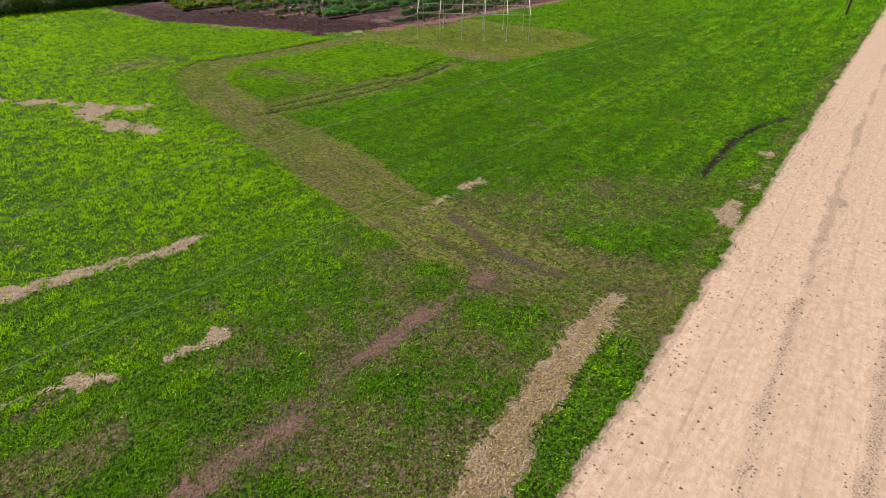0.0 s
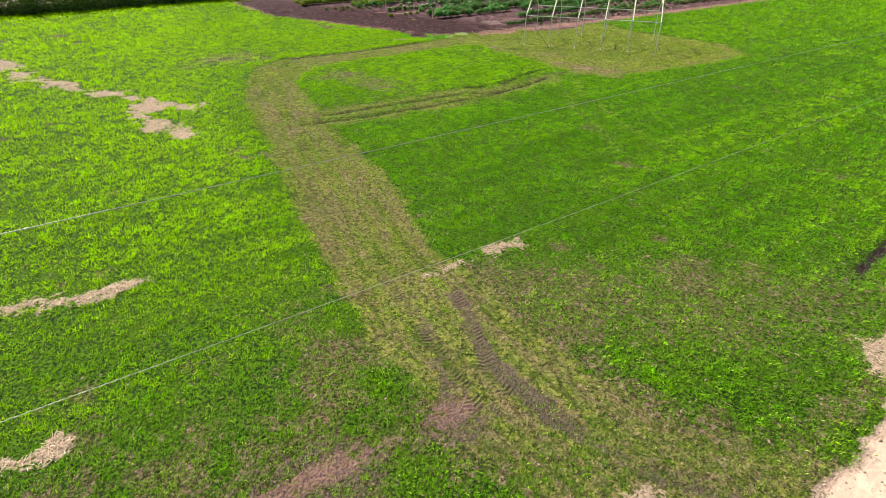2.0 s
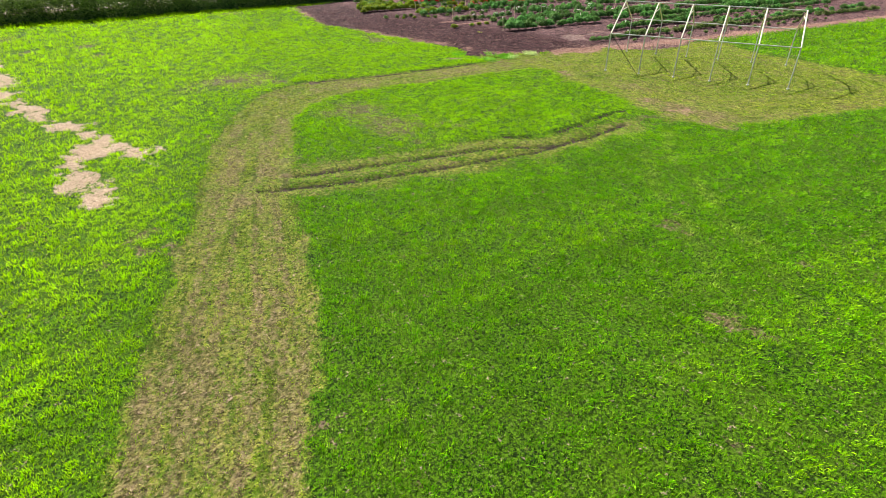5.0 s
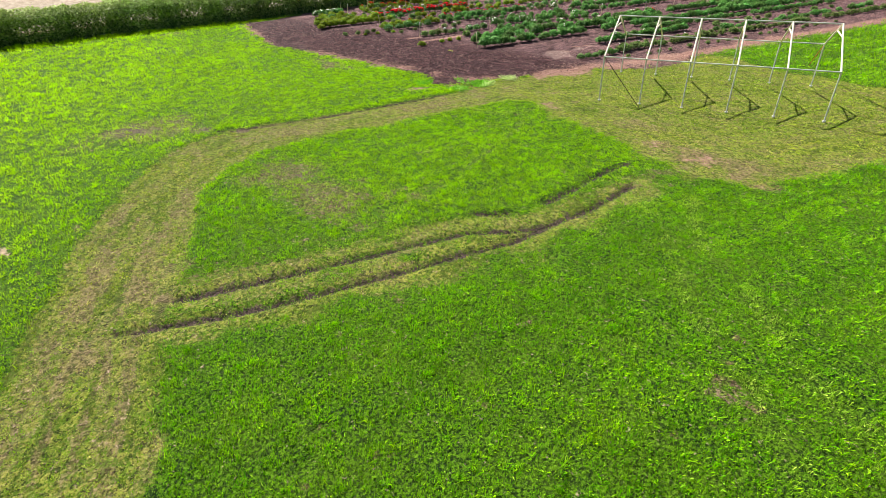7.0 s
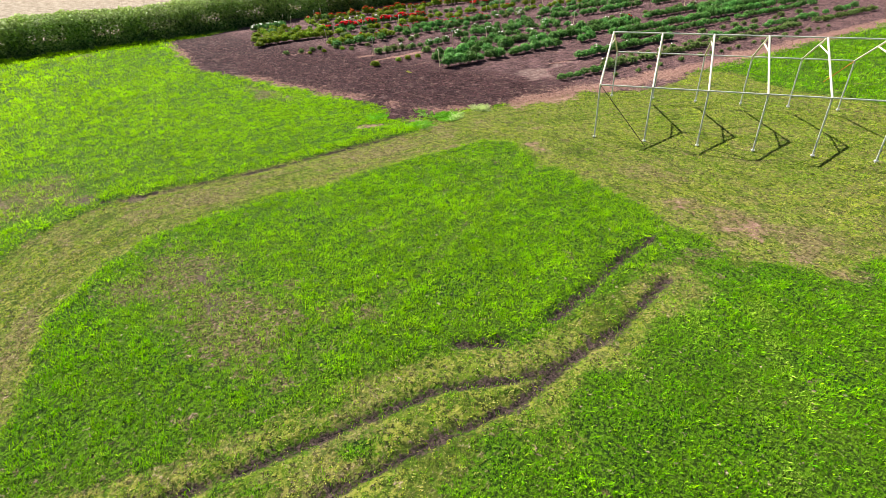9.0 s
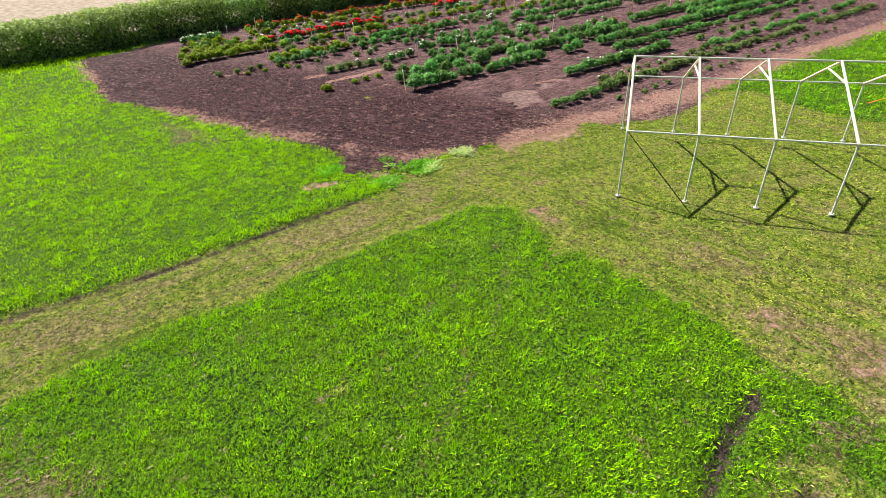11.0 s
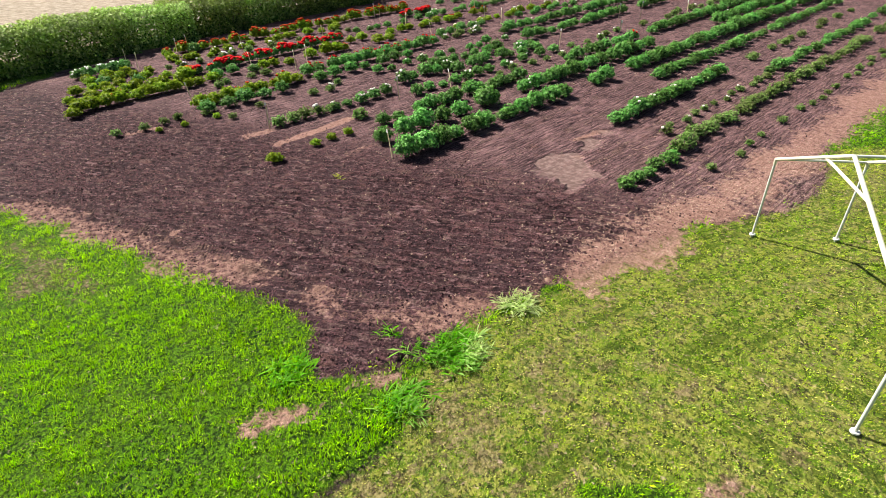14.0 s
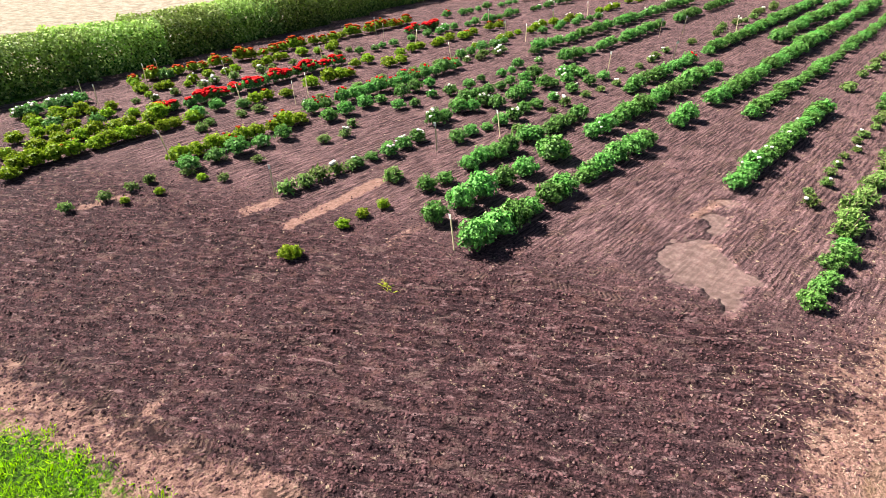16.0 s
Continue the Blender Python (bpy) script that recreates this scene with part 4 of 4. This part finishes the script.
row("small", -78.4, 45, 60, 1.2, 1.3, .4, "white", .35, (1, 3), .1)
row("light", -80.4, 46, 60, 1.0, .95, .4, "white", .3, (2, 5), .12)
row("light", -82.8, 46.6, 69, .85, 1.14, .2, "orange", .95, (7, 12), bloom_size=1.2)
row("mid", -77.5, 60, 90, .95, .9, .3, "white", .3, (2, 5), .15)
row("mid", -79.6, 66.5, 69.5, .8, .95, .2, "red", 1.0, (14, 20), bloom_size=1.4)
row("light", -72, 66, 92, 1.0, .9, .3, "white", .3, (2, 5), .2)
row("mid", -81.5, 72, 94, 1.3, .9, .4, "red", .2, (2, 5), .25)
row("light", -58.3, 42.6, 42.7, 1, .6)


def scrap(x, y):
    r = np.random.default_rng(5)
    n = 26
    pts = np.stack([r.normal(0, .2, n), r.normal(0, .09, n), r.uniform(.02, .06, n)], 1)
    me = leaf_cloud("plant_scrap", pts, np.tile([0, 0, 1.0], (n, 1)), .13, .05, np.stack([r.random(n), .5 + .5 * r.random(n), r.random(n)], 1), 8)
    me.materials.append(PERENNIAL)
    ob = tagged(new("plant_scrap", me), "wilted pale plant scrap lying on bare soil", "plant scrap")
    ob.location = (x, y, .02)


scrap(-54.9, 43.6)


def garden_stake(x, y, h=1.25):
    top = tagged(new("garden_stake"), "thin pale wooden stake with a white plant tag", "stake", "plant stakes")
    top.matrix_basis = pose(x, y, 0, prng.uniform(-6, 6), prng.uniform(-6, 6), prng.uniform(-40, 40))
    bm = bmesh.new()
    bmesh.ops.create_cube(bm, size=1, matrix=Matrix.Translation((0, 0, h / 2 - .1)) @ Matrix.Diagonal((.045, .03, h + .2, 1)))
    bmesh.ops.bevel(bm, geom=bm.edges[:], offset=.006, segments=1)
    part("post", bm, WOOD, top)
    bm = bmesh.new()
    bmesh.ops.create_cube(bm, size=1, matrix=Matrix.Translation((.0, -.022, h - .06)) @ Matrix.Diagonal((.11, .006, .16, 1)))
    part("tag", bm, TAG, top)


for sx, sy in ((-54.9, 46.15), (-69.1, 43.2), (-62.2, 44.3), (-60.7, 51.1), (-59.6, 53.9), (-79.4, 63.7), (-70.6, 62.1), (-76.5, 72.6), (-72, 69.3),
               (-70.2, 69.4), (-61.3, 65.6), (-63.4, 76.2), (-59.5, 70.1), (-59.5, 80), (-72.1, 75.5), (-71.8, 80.1), (-78.5, 50.5), (-73, 48.6),
               (-71.1, 50.7), (-71.9, 52), (-82.8, 48), (-82.2, 46.9), (-79.7, 43.4), (-81.5, 43.2), (-77.1, 56.5), (-82, 65), (-75.6, 63.5), (-62.5, 78)):
    garden_stake(sx, sy)

# ---- hedge ----


def hedge_mesh(seed, length=6.0, wide=2.3, high=3.1, leaves=9500):
    r = np.random.default_rng(seed)
    v = r.uniform(-length / 2 - .4, length / 2 + .4, leaves)
    a = r.uniform(-.85, np.pi + .85, leaves)
    lump = 1 + .27 * fnoise(v * 1.0 + seed * 9, a * 1.3, 1.5, seed)
    s = r.uniform(0, 1, leaves) ** .25 * lump
    ca, sa = np.cos(a), np.sin(a)
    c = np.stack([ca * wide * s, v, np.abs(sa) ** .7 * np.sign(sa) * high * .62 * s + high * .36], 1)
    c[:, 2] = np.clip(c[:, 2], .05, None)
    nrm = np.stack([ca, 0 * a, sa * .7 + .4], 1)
    # tint paints the hedge's shaded foot dark and its sunlit top pale
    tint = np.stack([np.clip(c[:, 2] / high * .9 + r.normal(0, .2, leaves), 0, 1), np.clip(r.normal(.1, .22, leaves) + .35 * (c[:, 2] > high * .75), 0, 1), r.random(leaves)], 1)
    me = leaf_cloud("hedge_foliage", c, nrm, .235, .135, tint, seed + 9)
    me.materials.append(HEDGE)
    return me


HEDGES = [hedge_mesh(s) for s in (3, 4, 5, 6)]


def hedge_shrub(y, i):
    top = tagged(new("hedge_shrub"), "dense leafy green hedge shrub along the field edge", "hedge", "hedge row")
    top.matrix_basis = pose(float(np.interp(y, (0, 10, 32, 42, 50, 60, 76, 110), (-83, -83.6, -85.6, -87.6, -89.2, -90.8, -93, -97))) + prng.uniform(-.3, .3), y, 0, 0, 0, prng.choice((0, 180)) + prng.uniform(-4, 4)) @ Matrix.Diagonal((1, 1, prng.uniform(.95, 1.06), 1))
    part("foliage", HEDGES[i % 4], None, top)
    for q in range(5):
        yy = -2.4 + q * 1.2
        bm = bmesh.new()
        tube(bm, (.2 * math.sin(q * 2.1), yy, -.1), (.5 * math.sin(q * 3.3), yy + .3, 2.0), .05, 6, .02)
        part("stem", bm, BARK, top)


for i in range(23):
    hedge_shrub(2 + i * 5.0, i)

# ---- grass, straw, stones ----


def tufts(name, x, y, size, count, flat, slim, tint, spread, material, label):
    """Grass as one mesh: tufts of leaves, each leaf a long triangle."""
    n = len(x) * count
    k = np.repeat(np.arange(len(x)), count)
    z0 = relief(x, y, zones(x, y))[k] - .01
    a = rng.uniform(0, 2 * np.pi, n)
    el = np.clip(rng.normal(flat[k], .32, n), .08, 1.45)
    L = size[k] * rng.uniform(.55, 1.25, n)
    W = L * slim * rng.uniform(.7, 1.3, n)
    off = spread * size[k] * np.sqrt(rng.random(n))
    o = rng.uniform(0, 2 * np.pi, n)
    base = np.stack([x[k] + off * np.cos(o), y[k] + off * np.sin(o), z0], 1)
    d = np.stack([np.cos(el) * np.cos(a), np.cos(el) * np.sin(a), np.sin(el)], 1)
    s = np.stack([-np.sin(a), np.cos(a), 0 * a], 1)
    droop = np.stack([0 * a, 0 * a, L * .22], 1)
    mid = base + d * (L * .55)[:, None]
    tip = base + d * L[:, None] - droop
    w = s * (W / 2)[:, None]
    verts = np.stack([base - w * .5, mid + w, tip], 1).reshape(-1, 3)
    me = mesh_of(name, verts, 3, np.arange(3 * n))
    t = tint[k] + rng.normal(0, .13, (n, 3)) * (1, 1, 1.0)
    t = np.repeat(np.clip(t, 0, 1), 3, 0)
    paint(me, "tint", np.c_[t, np.ones(len(t))])
    me.materials.append(material)
    return tagged(new(name, me), label, "grass", kind="stuff")


SPINE = [(-2, 4), (-9, 17), (-18, 24), (-31, 33), (-44, 39)]


def scatter(n, x0, x1, y0, y1):
    return rng.uniform(x0, x1, n), rng.uniform(y0, y1, n)


def sow():
    x, y = scatter(1980000, -83, -1, -8, 130)
    d = near(SPINE, x, y)
    far = np.clip((d - 9) / 22, 0, 2.6)
    keep = rng.random(len(x)) < 1 / (1 + 2.0 * far) ** 2 + .012
    x, y, far = x[keep], y[keep], far[keep]
    z = zones(x, y)
    clump = vnoise(x, y, .11, 21) * .7 + vnoise(x, y, .27, 26) * .18 + vnoise(x, y, .9, 22) * .12
    patch = fnoise(x, y, .8, 24)
    tall = z["turf"] * (1 - z["lane"]) * np.clip(1.05 - .55 * z["thin"] + 1.9 * patch * z["thin"], .08, 1)
    k = rng.random(len(x)) < tall * np.clip(-.85 + 3.4 * clump, .04, 1)
    gx, gy, gf, gc, gt = x[k], y[k], far[k], clump[k], z["thin"][k]
    big = fnoise(gx, gy, 5, 31)
    rows = fnoise(gx, gy * .08, .6, 33)
    # west and south: yellower grass, with its glow against the sun put into tint
    west = np.maximum(np.maximum(soft(-38 - gx, 14), .65 * soft(-29 - gx, 4) * soft(gy - 24, 6)) * soft(54 - gy, 12) * (1 - .22 * soft(gy - 31, 8)), 1.0 * soft(15.0 - gy - .17 * (gx + 20), 5) * soft(-13 - gx, 8))
    south = soft(15.0 - gy - .17 * (gx + 20), 5) * soft(-13 - gx, 8)
    dull = soft(13 + gx, 4) * soft(25 - gy, 6)
    bent = np.maximum.reduce([soft(.16 - near(r, gx, gy) + .45 * fnoise(gx, gy, .9, 71), .5) for r in BENT])
    rim = soft(.45 - np.abs(within(LANE, gx, gy) + .3), .3) * soft(-42.6 - gx, 1) * soft(gy - 22, 3)
    size = (.104 + .004 * west) * (1 + .45 * rim) * rng.uniform(.7, 1.35, len(gx)) * (1 + .2 * big) * (.45 + 1.1 * gc) * (1 - .2 * gt) * (1 + 1.05 * gf)
    # third channel: bright clumps and dark gaps, light and shade put into tint
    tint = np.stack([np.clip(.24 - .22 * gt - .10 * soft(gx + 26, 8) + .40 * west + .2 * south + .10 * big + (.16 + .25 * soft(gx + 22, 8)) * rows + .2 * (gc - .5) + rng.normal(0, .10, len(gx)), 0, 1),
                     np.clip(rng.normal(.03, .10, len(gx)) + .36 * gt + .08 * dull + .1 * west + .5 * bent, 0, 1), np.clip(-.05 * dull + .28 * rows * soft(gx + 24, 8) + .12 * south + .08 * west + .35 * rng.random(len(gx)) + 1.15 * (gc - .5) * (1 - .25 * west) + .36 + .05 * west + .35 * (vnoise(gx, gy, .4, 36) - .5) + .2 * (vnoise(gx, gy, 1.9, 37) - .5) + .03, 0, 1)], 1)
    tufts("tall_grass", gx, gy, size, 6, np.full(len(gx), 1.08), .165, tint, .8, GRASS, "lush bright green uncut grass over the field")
    x, y = scatter(430000, -46, -8, 12, 60.5)
    z = zones(x, y)
    far = np.clip((near(SPINE, x, y) - 9) / 22, 0, 2.6)
    clump = np.clip(vnoise(x, y, .115, 23) * 2.2 - .6, 0, 1) * .8 + vnoise(x, y, 1.1, 25) * .25
    k = rng.random(len(x)) < z["turf"] * z["lane"] * np.clip(1.0 - .75 * z["thin"], 0, 1) * np.clip(.1 + 1.4 * clump, .05, 1) / (1 + far)
    gx, gy, gf = x[k], y[k], far[k]
    # mown clumps likewise carry painted shade between them
    tint = np.stack([np.clip(.30 + .65 * fnoise(gx, gy, 2.2, 35) + rng.normal(0, .3, len(gx)), 0, 1),
                     np.clip(rng.normal(.1, .22, len(gx)) + .4 * z["thin"][k], 0, 1), np.clip(.6 * rng.random(len(gx)) + .9 * (clump[k] - .45) + .45 * (vnoise(gx, gy, .5, 38) - .5) + .14, 0, 1)], 1)
    tufts("mown_grass", gx, gy, rng.uniform(.045, .095, len(gx)) * (1 + .6 * gf), 5, np.full(len(gx), .75), .26, tint, .8, SHORT,
          "short worn yellowish mown grass on the track")


sow()


def long_grass():
    """Long green and bleached grass round the muddy corner of the field."""
    xs, ys = [], []
    for cx, cy, r, n in ((-44.75, 40.35, .55, 80), (-44.4, 38.5, .45, 40), (-46.9, 37.1, .4, 22), (-44.95, 42.5, .4, 26), (-46.3, 39.4, .3, 5), (-45.3, 39.5, .3, 8)):
        a, q = rng.uniform(0, 6.283, n), r * np.sqrt(rng.random(n))
        xs.append(cx + q * np.cos(a))
        ys.append(cy + q * np.sin(a) * 1.2)
    x, y = np.concatenate(xs), np.concatenate(ys)
    pale = soft(fnoise(x, y, .8, 81) + .25 * (y - 40.3) + .3 * (x + 44.9), .8)
    tint = np.stack([.45 + .4 * pale, pale * .95, rng.random(len(x))], 1)
    tufts("long_grass", x, y, rng.uniform(.22, .42, len(x)), 14, np.full(len(x), .5), .045, tint, .5, LONG, "long green and bleached grass at the muddy corner")


long_grass()


def dead_grass():
    """Bleached dead grass on the strip beside the road."""
    x, y = scatter(9500, -4.6, -2.5, 2, 15.4)
    k = (within(STRAW_STRIP, x, y) + .25 * fnoise(x, y, .8, 83) > 0) & (rng.random(len(x)) < .2 + .9 * vnoise(x, y, .3, 84))
    x, y = x[k], y[k]
    tint = np.stack([rng.random(len(x)), .5 * rng.random(len(x)), rng.random(len(x))], 1)
    tufts("dead_grass", x, y, rng.uniform(.06, .14, len(x)), 7, np.full(len(x), .6), .12, tint, .9, DEAD, "bleached dead grass in a strip beside the road")


dead_grass()


def straw_stalks():
    x, y = scatter(900000, -64, -1, 0, 34)
    k = rng.random(len(x)) < soft(zones(x, y)["straw"] - .5, .5) * .62 * np.where((x > -4.6) & (y < 16), .03, 1)
    lx, ly = scatter(16000, -47.6, -41.5, 41, 58)
    m = rng.random(len(lx)) < soft(within(DRY_CORNER, lx, ly) + .8 * fnoise(lx, ly, 1.2, 85), 1.6) * (.1 + .9 * vnoise(lx, ly, .9, 86))
    x, y = np.concatenate([x[k], lx[m]]), np.concatenate([y[k], ly[m]])
    n = len(x)
    zz = relief(x, y, zones(x, y)) + rng.uniform(.005, .06, n)
    short = np.where(x < -41, .45, 1)
    a, L, w = rng.uniform(0, 6.283, n), rng.uniform(.03, .1, n) * short, rng.uniform(.003, .007, n) * np.sqrt(short)
    u = np.stack([np.cos(a) * L, np.sin(a) * L, rng.uniform(-.25, .25, n) * L], 1)
    v = np.stack([-np.sin(a) * w, np.cos(a) * w, 0 * a], 1)
    c = np.stack([x, y, zz], 1)
    verts = np.stack([c - u - v, c + u - v, c + u + v, c - u + v], 1).reshape(-1, 3)
    me = mesh_of("straw", verts, 4, np.arange(4 * n))
    paint(me, "tint", np.c_[np.repeat(rng.random((n, 3)), 4, 0), np.ones(4 * n)])
    me.materials.append(STRAW)
    tagged(new("straw", me), "scattered dry pale straw lying on the grass", "straw", kind="stuff")


straw_stalks()


def lumps(name, x, y, size, material, label, cat):
    """Small uneven stones or clods as one mesh."""
    n = len(x)
    zz = relief(x, y, zones(x, y))
    o = np.array([(1, 0, -.4), (0, 1, -.4), (-1, 0, -.4), (0, -1, -.4), (.2, .1, .75)], float)
    c = np.stack([x, y, zz + size * .25], 1)
    verts = (c[:, None, :] + o[None] * (size[:, None, None] * rng.uniform(.55, 1.3, (n, 5, 1)))).reshape(-1, 3)
    f = np.array([(0, 1, 4), (1, 2, 4), (2, 3, 4), (3, 0, 4)])
    loops = (np.arange(n)[:, None, None] * 5 + f[None]).ravel()
    me = mesh_of(name, verts, 3, loops)
    me.materials.append(material)
    tagged(new(name, me), label, cat, kind="stuff")


def clods():
    x, y = scatter(240000, -70, -43, 34, 66)
    z = zones(x, y)
    k = (z["soil"] > .6) & (z["wet"] < .3) & (rng.random(len(x)) < (1 - .85 * z["bare"]) * (.12 + .88 * z["head"]) * np.clip(1.6 - near([(-58, 38), (-46, 45)], x, y) / 12, .15, 1))
    lumps("soil_clods", x[k], y[k], rng.gamma(2.0, .009, k.sum()).clip(.01, .055), CLOD, "loose dark clods of tilled soil", "soil")
    x, y = scatter(60000, -2.2, 5, 3, 45)
    z = zones(x, y)
    k = (z["road"] > .4) & (rng.random(len(x)) < .05 + .5 * np.clip(z["wear"], 0, 1) + .25 * soft(-1.3 - x, .6))
    lumps("road_gravel", x[k], y[k], rng.gamma(2.0, .011, k.sum()).clip(.006, .06), STONE, "loose small stones on the gravel road", "gravel")


clods()
